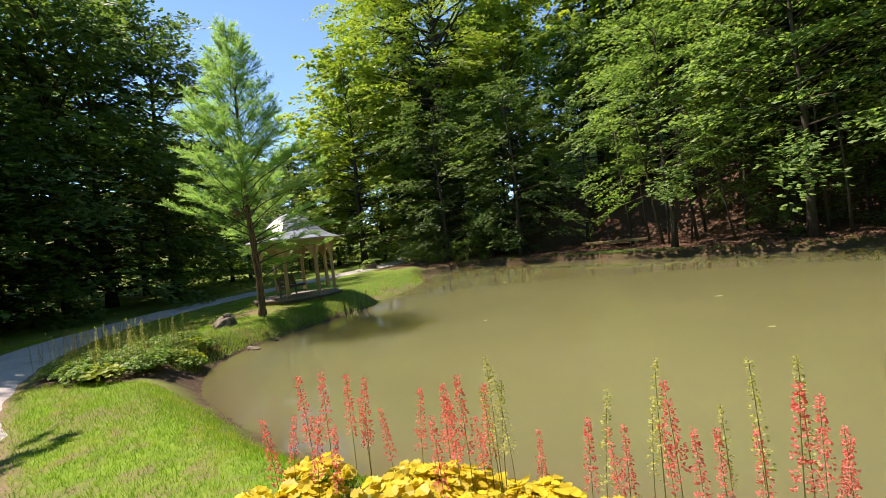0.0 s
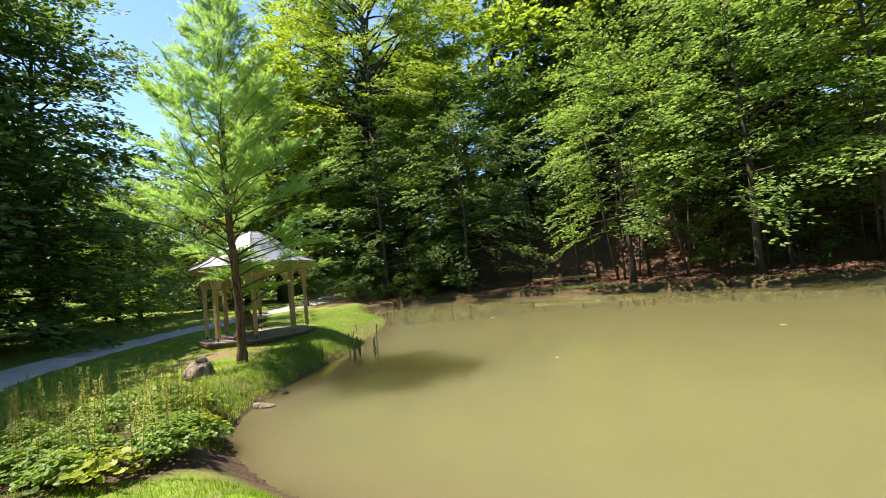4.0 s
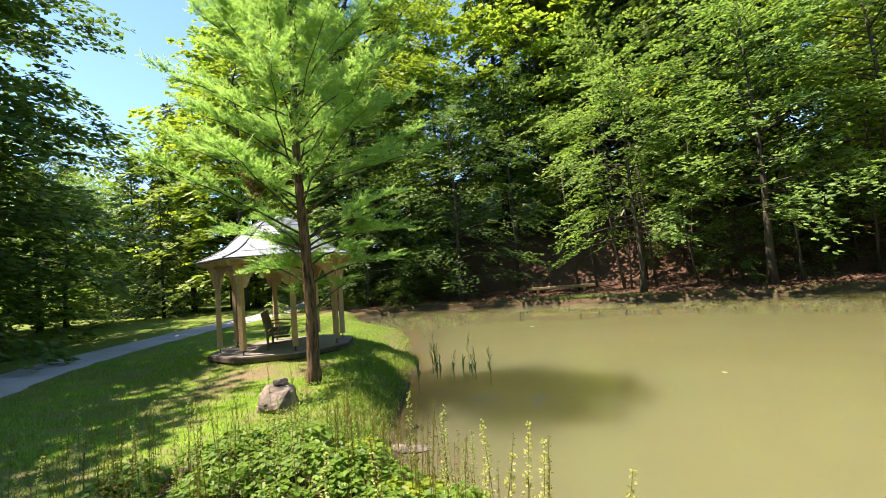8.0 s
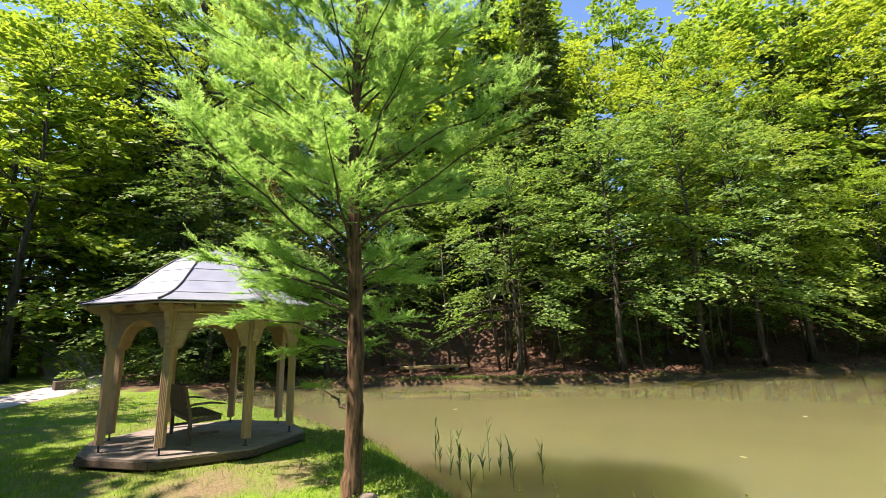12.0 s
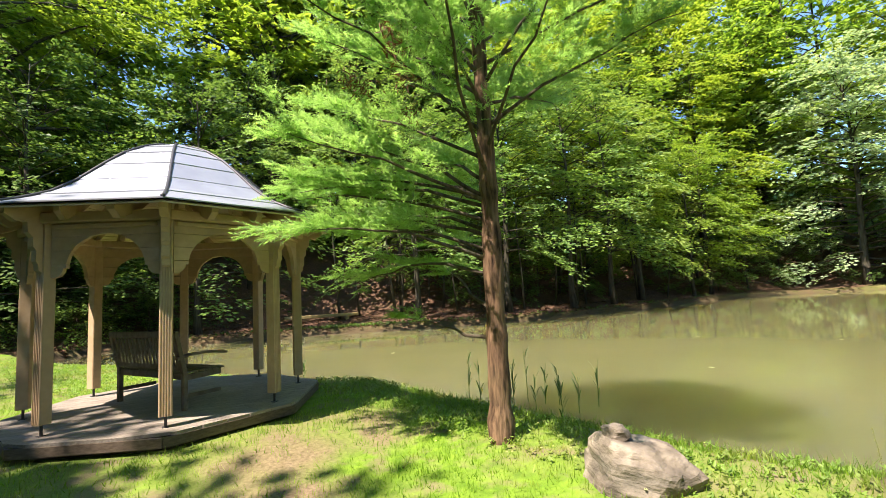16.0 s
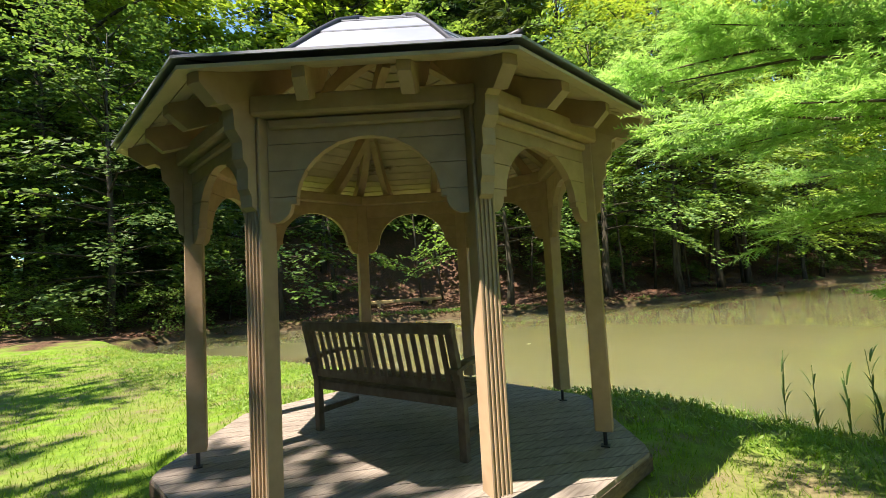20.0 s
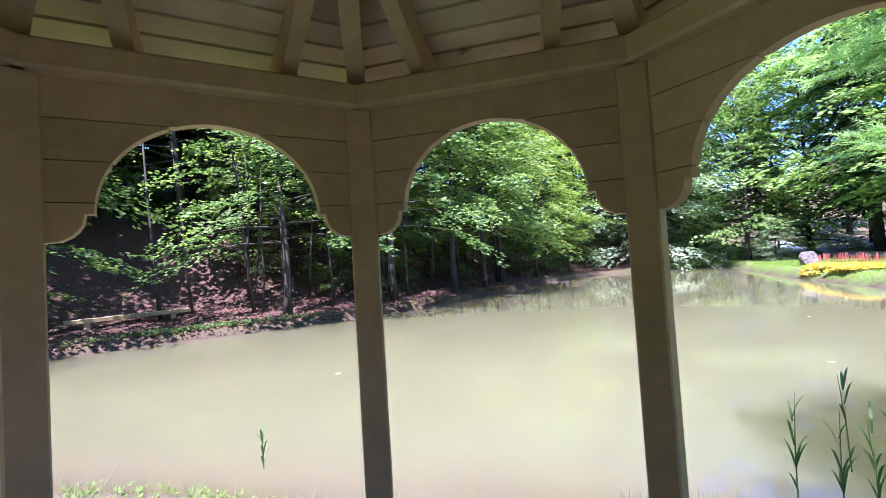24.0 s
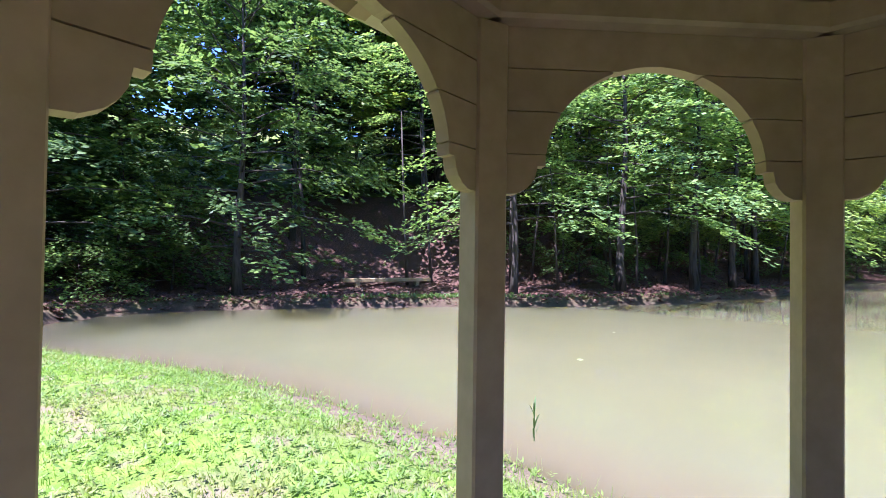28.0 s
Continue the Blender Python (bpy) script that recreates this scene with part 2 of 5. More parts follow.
k = Mat("murky_water", 0.045, 0.5)
k.b.inputs["IOR"].default_value = 1.333
c = k.mix(k.ramp(k.noise(0.22, 3), [(0.35, 0.0), (0.7, 1.0)]), (0.150, 0.151, 0.060), (0.166, 0.166, 0.070))
c = k.mix(k.attr("shallow"), c, (0.178, 0.155, 0.066))
k.color(c)
rip = k.mix(0.5, k.noise(2.2, 3, None, (1.0, 1.6, 1.0)), k.noise(9.0, 2))
k.bump(rip, 0.06, 0.02)
k.b.subsurface_method = "BURLEY"
k.b.inputs["Subsurface Weight"].default_value = 0.9
k.b.inputs["Subsurface Radius"].default_value = (1.0, 0.85, 0.35)
k.b.inputs["Subsurface Scale"].default_value = 8.0
M_WATER = k.m

# ---- mesh tools ----
def mesh_of(name, verts, faces, smooth=False):
    me = bpy.data.meshes.new(name)
    me.from_pydata(verts, [], faces)
    if smooth:
        me.polygons.foreach_set("use_smooth", [True] * len(me.polygons))
    me.update()
    return me


def thing(name, place, label, category, group="", rz=0.0):
    ob = new(name)
    ob.matrix_basis = pose(*place, 0, 0, rz)
    ob.empty_display_size = 0.2
    return tagged(ob, label, category, group)


def piece(name, me, material, parent=None, label=""):
    """Links ready mesh data as one mesh object under a thing or a part."""
    ob = new(name, me)
    if not me.materials:
        me.materials.append(material)
    ob.parent = parent
    return tagged(ob, label) if label else ob


def part(name, bm, material, parent=None, label="", smooth=False):
    me = bpy.data.meshes.new(name)
    bm.normal_update()
    bm.to_mesh(me)
    bm.free()
    if smooth:
        me.polygons.foreach_set("use_smooth", [True] * len(me.polygons))
    return piece(name, me, material, parent, label)


def box_bm(sx, sy, sz, m=None, bevel=0.0, bm=None):
    bm = bm or bmesh.new()
    made = bmesh.ops.create_cube(bm, size=1.0, matrix=(m or Matrix()) @ Matrix.Diagonal((sx, sy, sz, 1)))
    if bevel:
        edges = {e for v in made["verts"] for e in v.link_edges}
        bmesh.ops.bevel(bm, geom=list(edges), offset=bevel, segments=1, affect="EDGES")
    return bm


def beam_bm(a, b, w, h, up=(0, 0, 1), bevel=0.004, bm=None):
    """A square bar from a to b, w wide and h deep."""
    a, b, up = Vector(a), Vector(b), Vector(up)
    z = (b - a).normalized()
    x = z.cross(up).normalized()
    y = x.cross(z)
    m = Matrix(((x[0], y[0], z[0], (a[0] + b[0]) / 2), (x[1], y[1], z[1], (a[1] + b[1]) / 2), (x[2], y[2], z[2], (a[2] + b[2]) / 2), (0, 0, 0, 1)))
    return box_bm(w, h, (b - a).length, m, bevel, bm)


def prism(outline, thick, m, bm=None):
    """An outline in x and z, thick along y, set by m."""
    bm = bm or bmesh.new()
    front = [bm.verts.new(m @ Vector((x, -thick / 2, z))) for x, z in outline]
    back = [bm.verts.new(m @ Vector((x, thick / 2, z))) for x, z in outline]
    bm.faces.new(front)
    bm.faces.new(back[::-1])
    n = len(outline)
    for i in range(n):
        bm.faces.new((front[i], back[i], back[(i + 1) % n], front[(i + 1) % n]))
    bmesh.ops.recalc_face_normals(bm, faces=bm.faces)
    return bm


def tube(pts, radii, n=6):
    """Points and faces of a tapered round limb."""
    pts, out, fs = np.asarray(pts, float), [], []
    for i, (p, r) in enumerate(zip(pts, radii)):
        d = pts[min(i + 1, len(pts) - 1)] - pts[max(i - 1, 0)]
        d = d / (np.linalg.norm(d) + 1e-9)
        ref = np.array((0.0, 0.0, 1.0)) if abs(d[2]) < 0.9 else np.array((1.0, 0.0, 0.0))
        s = np.cross(d, ref)
        s /= np.linalg.norm(s)
        u = np.cross(s, d)
        for j in range(n):
            a = 2 * math.pi * j / n
            out.append(p + r * (math.cos(a) * s + math.sin(a) * u))
    for i in range(len(pts) - 1):
        for j in range(n):
            k2 = (j + 1) % n
            fs.append((i * n + j, i * n + k2, (i + 1) * n + k2, (i + 1) * n + j))
    fs.append(tuple(range(n))[::-1])
    fs.append(tuple((len(pts) - 1) * n + j for j in range(n)))
    return out, fs


class Heap:
    """Gathers the points and faces of one mesh."""

    def __init__(self):
        self.v, self.f, self.count = [], [], 0

    def add(self, vs, fs):
        vs = np.asarray(vs, float).reshape(-1, 3)
        self.v.append(vs)
        o = self.count
        if isinstance(fs, np.ndarray):
            self.f.extend((fs + o).tolist())
        else:
            self.f.extend([tuple(i + o for i in q) for q in fs])
        self.count += len(vs)

    def limb(self, pts, radii, n=6):
        self.add(*tube(pts, radii, n))

    def mesh(self, name, smooth=False):
        return mesh_of(name, np.concatenate(self.v).tolist(), self.f, smooth)


def unit(a):
    return a / (np.linalg.norm(a, axis=-1, keepdims=True) + 1e-9)


def leaves(heap, c, d, nrm, length, width, fold=0.12):
    """Pointed leaves, one four-cornered face each: base c, way d, normal nrm."""
    d = unit(d)
    s = unit(np.cross(d, nrm))
    up = np.cross(s, d)
    length, width = np.asarray(length)[..., None], np.asarray(width)[..., None]
    q = np.stack([c, c + d * length * 0.45 + s * width * 0.5 - up * width * fold, c + d * length, c + d * length * 0.45 - s * width * 0.5 - up * width * fold], 1)
    n = len(c)
    heap.add(q.reshape(-1, 3), np.arange(4 * n).reshape(n, 4))


# ---- plan: pond, path, heights ----
WATER = -0.62


def closed_curve(pts, steps):
    p = np.array(pts, float)
    n = len(p)
    out = []
    for i in range(n):
        a, b, c, d = p[i - 1], p[i], p[(i + 1) % n], p[(i + 2) % n]
        for s in np.linspace(0, 1, steps, endpoint=False):
            out.append(0.5 * ((2 * b) + (c - a) * s + (2 * a - 5 * b + 4 * c - d) * s * s + (3 * b - a - 3 * c + d) * s ** 3))
    return np.array(out)


def open_curve(pts, steps):
    p = np.array([pts[0]] + list(pts) + [pts[-1]], float)
    out = []
    for i in range(1, len(p) - 2):
        a, b, c, d = p[i - 1], p[i], p[i + 1], p[i + 2]
        for s in np.linspace(0, 1, steps, endpoint=False):
            out.append(0.5 * ((2 * b) + (c - a) * s + (2 * a - 5 * b + 4 * c - d) * s * s + (3 * b - a - 3 * c + d) * s ** 3))
    out.append(p[-2])
    return np.array(out)


SHORE = closed_curve([
    (-3.1, 4.85), (-5.0, 5.85), (-6.7, 6.95), (-7.95, 8.35), (-8.45, 9.6), (-8.6, 10.8), (-8.45, 12.3), (-8.25, 14.4), (-8.0, 16.6), (-8.15, 18.4),
    (-8.1, 20.2), (-8.3, 22.2), (-8.6, 24.4), (-9.4, 26.6), (-10.5, 29.2), (-10.9, 31.8), (-9.8, 34.0), (-7.6, 34.6), (-5.2, 33.5), (-2.4, 31.8),
    (0.7, 29.6), (4.0, 26.8), (8.2, 24.0), (12.5, 22.0), (18.0, 20.5), (25.0, 18.9), (32.0, 17.0), (38.0, 13.6), (43.0, 9.0), (45.0, 4.5), (43.0, 0.6),
    (36.0, 0.9), (28.5, 2.4), (20.0, 3.5), (13.0, 3.85), (8.0, 4.1), (5.0, 3.9), (2.0, 3.9), (-0.2, 4.05)], 5)
TRACK = open_curve([(70, -16), (40, -9.5), (28, -7.6), (18, -6.2), (10, -4.6), (4, -2.5), (-0.2, -0.6), (-5.2, 1.95), (-9.6, 4.4), (-12.6, 6.65), (-15.1, 9.3), (-17.0, 12.4), (-18.2, 15.6),
                    (-18.9, 19), (-19.0, 23), (-18.6, 27), (-17.4, 31), (-16.6, 35), (-16.8, 39), (-18.4, 45), (-21, 54)], 8)
TRACK_HALF = 1.15


def to_line(x, y, line, closed=False):
    """The distance from points to a line of points."""
    best = np.full(x.shape, 1e9)
    n = len(line)
    for i in range(n if closed else n - 1):
        a, b = line[i], line[(i + 1) % n]
        ex, ey = b - a
        t = np.clip(((x - a[0]) * ex + (y - a[1]) * ey) / (ex * ex + ey * ey + 1e-12), 0, 1)
        best = np.minimum(best, (x - a[0] - t * ex) ** 2 + (y - a[1] - t * ey) ** 2)
    return np.sqrt(best)


def inside(x, y, poly):
    c = np.zeros(x.shape, bool)
    n = len(poly)
    for i in range(n):
        (x1, y1), (x2, y2) = poly[i], poly[(i + 1) % n]
        if y1 != y2:
            c ^= ((y1 > y) != (y2 > y)) & (x < (x2 - x1) * (y - y1) / (y2 - y1) + x1)
    return c


def step(a, b, x):
    t = np.clip((x - a) / (b - a), 0, 1)
    return t * t * (3 - 2 * t)


def shore_distance(x, y):
    """Metres from the water's edge, negative in the pond."""
    d = to_line(x, y, SHORE, True)
    return np.where(inside(x, y, SHORE), -d, d)


def far_side(x, y):
    """1 on the wooded bank across the pond, 0 on the garden's side."""
    return step(-1.5, 1.5, (x + 11.0) * 27.0 / 62.0 + (y - 31.0) * 1.0 + np.clip(x + 11, -40, 0) * 1.5)


def rough_field(x, y):
    return 0.05 * np.sin(1.3 * x + 0.7 * y) * np.cos(0.9 * y - 0.4 * x) + 0.03 * np.sin(2.9 * x - 1.1 * y + 1) + 0.02 * np.cos(4.3 * y + 2.2 * x)


def height(x, y, d=None):
    x, y = np.asarray(x, float), np.asarray(y, float)
    d = shore_distance(x, y) if d is None else d
    base = -0.13 - 0.10 * step(-8, -12, x) * step(4, 9, y) + 0.10 * step(-6, 1, x) * step(8, 2, y) + 0.10 * step(20, 30, y) + 0.25 * step(26, 38, y)
    base = base + 0.07 * np.clip(-5.5 - y, 0, 45) + 0.02 * np.clip(-24 - x, 0, 60) + 0.16 * np.clip(y - 62, 0, 130) + 0.16 * np.clip(x - 62, 0, 130) + 0.20 * np.clip(-46 - x, 0, 110) + 0.15 * np.clip(-28 - y, 0, 100)
    base = base + 0.11 * step(3.4, 2.0, np.hypot(x + 11.62, y - 16.79))
    near = WATER - 0.03 + (base - WATER + 0.03) * step(0.0, 1.0 + 1.3 * step(15.5, 18.0, y) * step(31.0, 27.0, y), d)
    steep = 0.30 + 0.70 * step(-13, -3, x)
    bank = WATER - 0.03 + 0.36 * step(0, 0.35, d) + 0.34 * step(0.4, 5.0, d)
    dd = d - 3.2 * np.exp(-((x - 2.8) ** 2 + (y - 34.8) ** 2) / 36.0)
    bank = bank + steep * (5.6 * step(3.4, 15.5, dd) + 0.42 * np.clip(d - 18.0, 0, 26)) + 0.10 * np.clip(d - 39, 0, 200) + 1.6 * rough_field(x, y) * step(0.6, 4, d)
    out = near + (bank - near) * far_side(x, y)
    bed = WATER - 0.03 - 0.75 * step(0, 4.0, -d)
    z = np.where(d > 0, out + 0.35 * rough_field(x, y) * step(0.3, 2.0, d), bed)
    return z


def ground_at(x, y):
    return float(height(np.array([x]), np.array([y]))[0])


def axis(lo, hi, fine, out_lo, out_hi, growth=1.25):
    core = list(np.arange(lo, hi + 1e-6, fine))
    s, a = fine, hi
    up = []
    while a < out_hi:
        s *= growth
        a += s
        up.append(a)
    s, a = fine, lo
    dn = []
    while a > out_lo:
        s *= growth
        a -= s
        dn.append(a)
    return np.array(dn[::-1] + core + up)


xs = np.concatenate([axis(-22, 4, 0.2, -700, 4), np.arange(4.5, 50.1, 0.5), axis(50, 50.5, 0.5, 50, 700)[2:]])
ys = np.concatenate([axis(0, 34, 0.2, -700, 34), np.arange(34.5, 62.1, 0.5), axis(62, 62.5, 0.5, 62, 700)[2:]])
gx, gy = np.meshgrid(xs, ys, indexing="xy")
fx, fy = gx.ravel(), gy.ravel()
near_core = (np.abs(fx - 10) < 75) & (np.abs(fy - 20) < 75)
fd = np.full(fx.shape, 60.0)
fd[near_core] = shore_distance(fx[near_core], fy[near_core])
fz = height(fx, fy, fd)
nx, ny = len(xs), len(ys)
ii = (np.arange(ny - 1)[:, None] * nx + np.arange(nx - 1)[None, :]).ravel()
quads = np.stack([ii, ii + 1, ii + nx + 1, ii + nx], 1)
me = mesh_of("ground", np.stack([fx, fy, fz], 1).tolist(), quads.tolist(), True)
track_d = np.full(fx.shape, 50.0)
track_d[near_core] = to_line(fx[near_core], fy[near_core], TRACK)
far_w = far_side(fx, fy)
wob = rough_field(fx * 1.7, fy * 1.7) * 6
woods = np.maximum(step(-58.0, -62.0, fx) * (0.35 + 0.5 * step(-0.1, 0.3, wob)), step(-8.5, -11, fy) * 0.8)
woods = np.maximum(woods, step(30.6, 32.4, fy + 3 * wob) * step(-15.8, -14.8, fx))
litter_w = np.clip(np.maximum(far_w, woods), 0, 1)
terrace = far_w * step(15.5, 18, fd)
litter_w = litter_w * (1 - 0.85 * terrace) * (1 - 0.30 * far_w * step(1.3, 0.3, fd + 2.0 * wob))
mud_w = np.clip(step(0.75, 0.1, fd) * (1 - far_w) * (0.9 + wob), 0, 1) * (fd > -3)
mud_w = np.maximum(mud_w, step(0.1, -0.4, fd))
mud_w = np.maximum(mud_w, 0.8 * far_w * step(0.4, 0.15, fd))
BED = np.array([(-9.5, 6.1), (-8.1, 6.1), (-7.5, 6.65), (-7.75, 7.8), (-8.4, 9.0), (-8.8, 9.9), (-10.2, 9.7), (-11.3, 9.1), (-11.4, 8.1), (-10.7, 7.0)])
mud_w = np.maximum(mud_w, np.where((np.abs(fx + 9.3) < 3.2) & (np.abs(fy - 7.5) < 3.5), step(0.35, 0.1, np.where(inside(fx, fy, BED), 0.0, to_line(fx, fy, BED, True))), 0.0))


def patch(cx, cy, rx, ry):
    return step(1.3, 0.2, np.hypot((fx - cx) / rx, (fy - cy) / ry) + 1.1 * wob + 0.25 * np.sin(5.1 * fx + 2.0 * fy) * np.sin(4.3 * fy - 1.7 * fx))


bare_w = np.clip(np.maximum(0.85 * patch(-11.5, 14.1, 1.4, 0.6), 0.85 * patch(-8.75, 21.0, 0.75, 4.2)) + 0.6 * patch(-12.6, 12.6, 0.9, 0.8), 0, 1) * (1 - far_w)
bare_w = np.maximum(bare_w, step(TRACK_HALF + 0.2, TRACK_HALF - 0.1, track_d))
for name, w in (("litter", litter_w), ("mud", mud_w), ("bare", bare_w)):
    me.attributes.new(name, "FLOAT", "POINT").data.foreach_set("value", w.astype(np.float32))
ground = piece("ground", me, M_GROUND)
tagged(ground, "grassy garden ground with leaf-littered wooded slope", "ground", kind="structure")

# pond surface, reaching a little under the banks
wx, wy = np.arange(-13, 48.1, 0.5), np.arange(-1.5, 37.1, 0.5)
hx, hy = np.meshgrid(wx, wy, indexing="xy")
px_, py_ = hx.ravel(), hy.ravel()
wd = shore_distance(px_, py_)
wq = (np.arange(len(wy) - 1)[:, None] * len(wx) + np.arange(len(wx) - 1)[None, :]).ravel()
wq = np.stack([wq, wq + 1, wq + len(wx) + 1, wq + len(wx)], 1)
wq = wq[(wd[wq] < 0.9).any(1)]
me = mesh_of("water", np.stack([px_, py_, np.full(px_.shape, WATER)], 1).tolist(), wq.tolist())
sh = step(-1.1, -0.1, wd) * (1 - 0.7 * far_side(px_, py_))
me.attributes.new("shallow", "FLOAT", "POINT").data.foreach_set("value", np.clip(sh, 0, 1).astype(np.float32))
tagged(piece("water", me, M_WATER), "murky olive-green pond water with faint reflections", "pond", kind="structure")

# gravel path laid over the ground, with ragged edges
rng = np.random.default_rng(5)
tv, tf = [], []
tang = np.gradient(TRACK, axis=0)
tang = unit(tang)
cols = np.linspace(-1, 1, 9)
for i, (p, t2) in enumerate(zip(TRACK, tang)):
    side = np.array((-t2[1], t2[0]))
    for c in cols:
        q = p + side * c * TRACK_HALF * (1 + (0.05 * rng.normal() if abs(c) == 1 else 0))
        tv.append((q[0], q[1], ground_at(q[0], q[1]) + 0.05 * (1 - c * c) ** 0.5 + (0.022 if abs(c) < 1 else -0.02)))
for i in range(len(TRACK) - 1):
    for j in range(len(cols) - 1):
        a = i * len(cols) + j
        tf.append((a, a + 1, a + len(cols) + 1, a + len(cols)))
tagged(piece("path", mesh_of("path", tv, tf, True), M_GRAVEL), "pale grey gravel garden path curving past the pond", "path", kind="structure")

# ---- gazebo ----
GX, GY, DECK_Z, POST_R = -11.62, 16.79, 0.07, 1.54
AZ0 = -112.5
POST_W, LOBE, PLATE, PLATE_H = 0.118, 1.558, 2.12, 0.105   # heights over the deck: panel foot, beam foot
PROFILE = [(2.00, 2.27), (1.76, 2.36), (1.52, 2.47), (1.28, 2.64), (1.02, 2.88), (0.76, 3.10), (0.50, 3.26), (0.30, 3.345), (0.14, 3.38)]


def prof(r):
    return float(np.interp(r, [p[0] for p in PROFILE[::-1]], [p[1] for p in PROFILE[::-1]]))


def polar(r, kk, z=0.0):
    a = radians(AZ0 + 45 * kk)
    return Vector((r * math.cos(a), r * math.sin(a), z))


gazebo = thing("gazebo", (GX, GY, DECK_Z), "octagonal olive-beige timber gazebo with curved grey metal roof", "gazebo")

# deck: boards cut to the octagon, a rim and a skirt below
DECK_R = 1.83
BOARD_AZ = radians(-35.0)
u_way, v_way = Vector((math.cos(BOARD_AZ), math.sin(BOARD_AZ), 0)), Vector((-math.sin(BOARD_AZ), math.cos(BOARD_AZ), 0))
corners = [polar(DECK_R, i) for i in range(8)]


def chord(v):
    """Where the line v across the boards leaves the octagon."""
    us = []
    for i in range(8):
        a, b = corners[i], corners[(i + 1) % 8]
        va, vb = a.dot(v_way), b.dot(v_way)
        if (va - v) * (vb - v) < 0:
            us.append(a.dot(u_way) + (b.dot(u_way) - a.dot(u_way)) * (v - va) / (vb - va))
    return (min(us), max(us)) if len(us) > 1 else None


v, step_w = -1.72, 0.142
while v < 1.72:
    lo, hi = chord(max(v + 0.004, -1.715)), chord(min(v + step_w - 0.004, 1.715))
    if lo and hi:
        bm = bmesh.new()
        ring = []
        for uu, vv in ((lo[0], v + 0.004), (lo[1], v + 0.004), (hi[1], v + step_w - 0.004), (hi[0], v + step_w - 0.004)):
            ring.append(u_way * uu + v_way * vv)
        top = [bm.verts.new(p) for p in ring]
        low = [bm.verts.new(p - Vector((0, 0, 0.03))) for p in ring]
        bm.faces.new(top)
        bm.faces.new(low[::-1])
        for i in range(4):
            bm.faces.new((top[i], low[i], low[(i + 1) % 4], top[(i + 1) % 4]))
        bmesh.ops.recalc_face_normals(bm, faces=bm.faces)
        part("deck_board", bm, M_DECK, gazebo)
    v += step_w
for i in range(8):
    a, b = polar(DECK_R - 0.012, i), polar(DECK_R - 0.012, i + 1)
    part("deck_fascia", beam_bm(a + Vector((0, 0, -0.080)), b + Vector((0, 0, -0.080)), 0.03, 0.098), M_FASCIA, gazebo)
    a, b = polar(DECK_R - 0.18, i), polar(DECK_R - 0.18, i + 1)
    part("deck_joist", beam_bm(a + Vector((0, 0, -0.19)), b + Vector((0, 0, -0.19)), 0.08, 0.30), M_FASCIA, gazebo)

# posts: fluted outer face, a small cap block, a steel pin below, a shaped bracket above
for i in range(8):
    a = AZ0 + 45 * i
    m = Matrix.Translation(polar(POST_R, i)) @ pose(0, 0, 0, 0, 0, a)     # local x points outwards
    z0, z1 = 0.115, PLATE - 0.002
    h = POST_W / 2
    out = []
    for s in (-0.036, -0.012, 0.012, 0.036):                              # four shallow flutes
        out += [(h, s - 0.008), (h - 0.010, s - 0.005), (h - 0.010, s + 0.005), (h, s + 0.008)]
    ring = [(-h, -h + 0.008), (-h + 0.008, -h), (h - 0.006, -h), (h, -h + 0.006)] + out + [(h, h - 0.006), (h - 0.006, h), (-h + 0.008, h), (-h, h - 0.008)]
    bm = bmesh.new()
    low = [bm.verts.new(m @ Vector((x, y, z0))) for x, y in ring]
    top = [bm.verts.new(m @ Vector((x, y, z1))) for x, y in ring]
    bm.faces.new(low[::-1])
    bm.faces.new(top)
    for j in range(len(ring)):
        bm.faces.new((low[j], low[(j + 1) % len(ring)], top[(j + 1) % len(ring)], top[j]))
    bmesh.ops.recalc_face_normals(bm, faces=bm.faces)
    post = part("post", bm, M_PAINT, gazebo)
    bm = bmesh.new()
    bmesh.ops.create_cone(bm, cap_ends=True, segments=8, radius1=0.014, radius2=0.014, depth=0.13, matrix=m @ Matrix.Translation((0, 0, 0.06)))
    part("steel_pin", bm, M_DARKMETAL, post, "dark steel pin")
    part("base_plate", box_bm(0.06, 0.06, 0.008, m @ Matrix.Translation((0, 0, 0.004))), M_DARKMETAL, post, "small dark steel base plate")
    outline = [(0.0, 1.62), (0.03, 1.64), (0.035, 1.70), (0.055, 1.73), (0.055, 1.84), (0.085, 1.88), (0.085, 1.97), (0.13, 2.02), (0.14, 2.12), (0.30, 2.20), (0.30, 2.26), (0.0, 2.32)]
    part("bracket", prism(outline, 0.075, m @ Matrix.Translation((h + 0.001, 0, 0))), M_PAINT, post)

# beams, arched board panels, moulding
APO = POST_R * math.cos(radians(22.5))
HALF = POST_R * math.sin(radians(22.5))
SPAN = HALF - 0.060


def arch(x):
    x = abs(x)
    if x < 0.385:
        return LOBE + 0.10 + 0.345 * math.sqrt(1 - (x / 0.385) ** 2)
    if x < 0.412:
        return LOBE + 0.098
    if x < 0.512:
        return LOBE + 0.095 * (1 - math.sqrt(max(0.0, 1 - ((0.512 - x) / 0.10) ** 2)))
    return LOBE


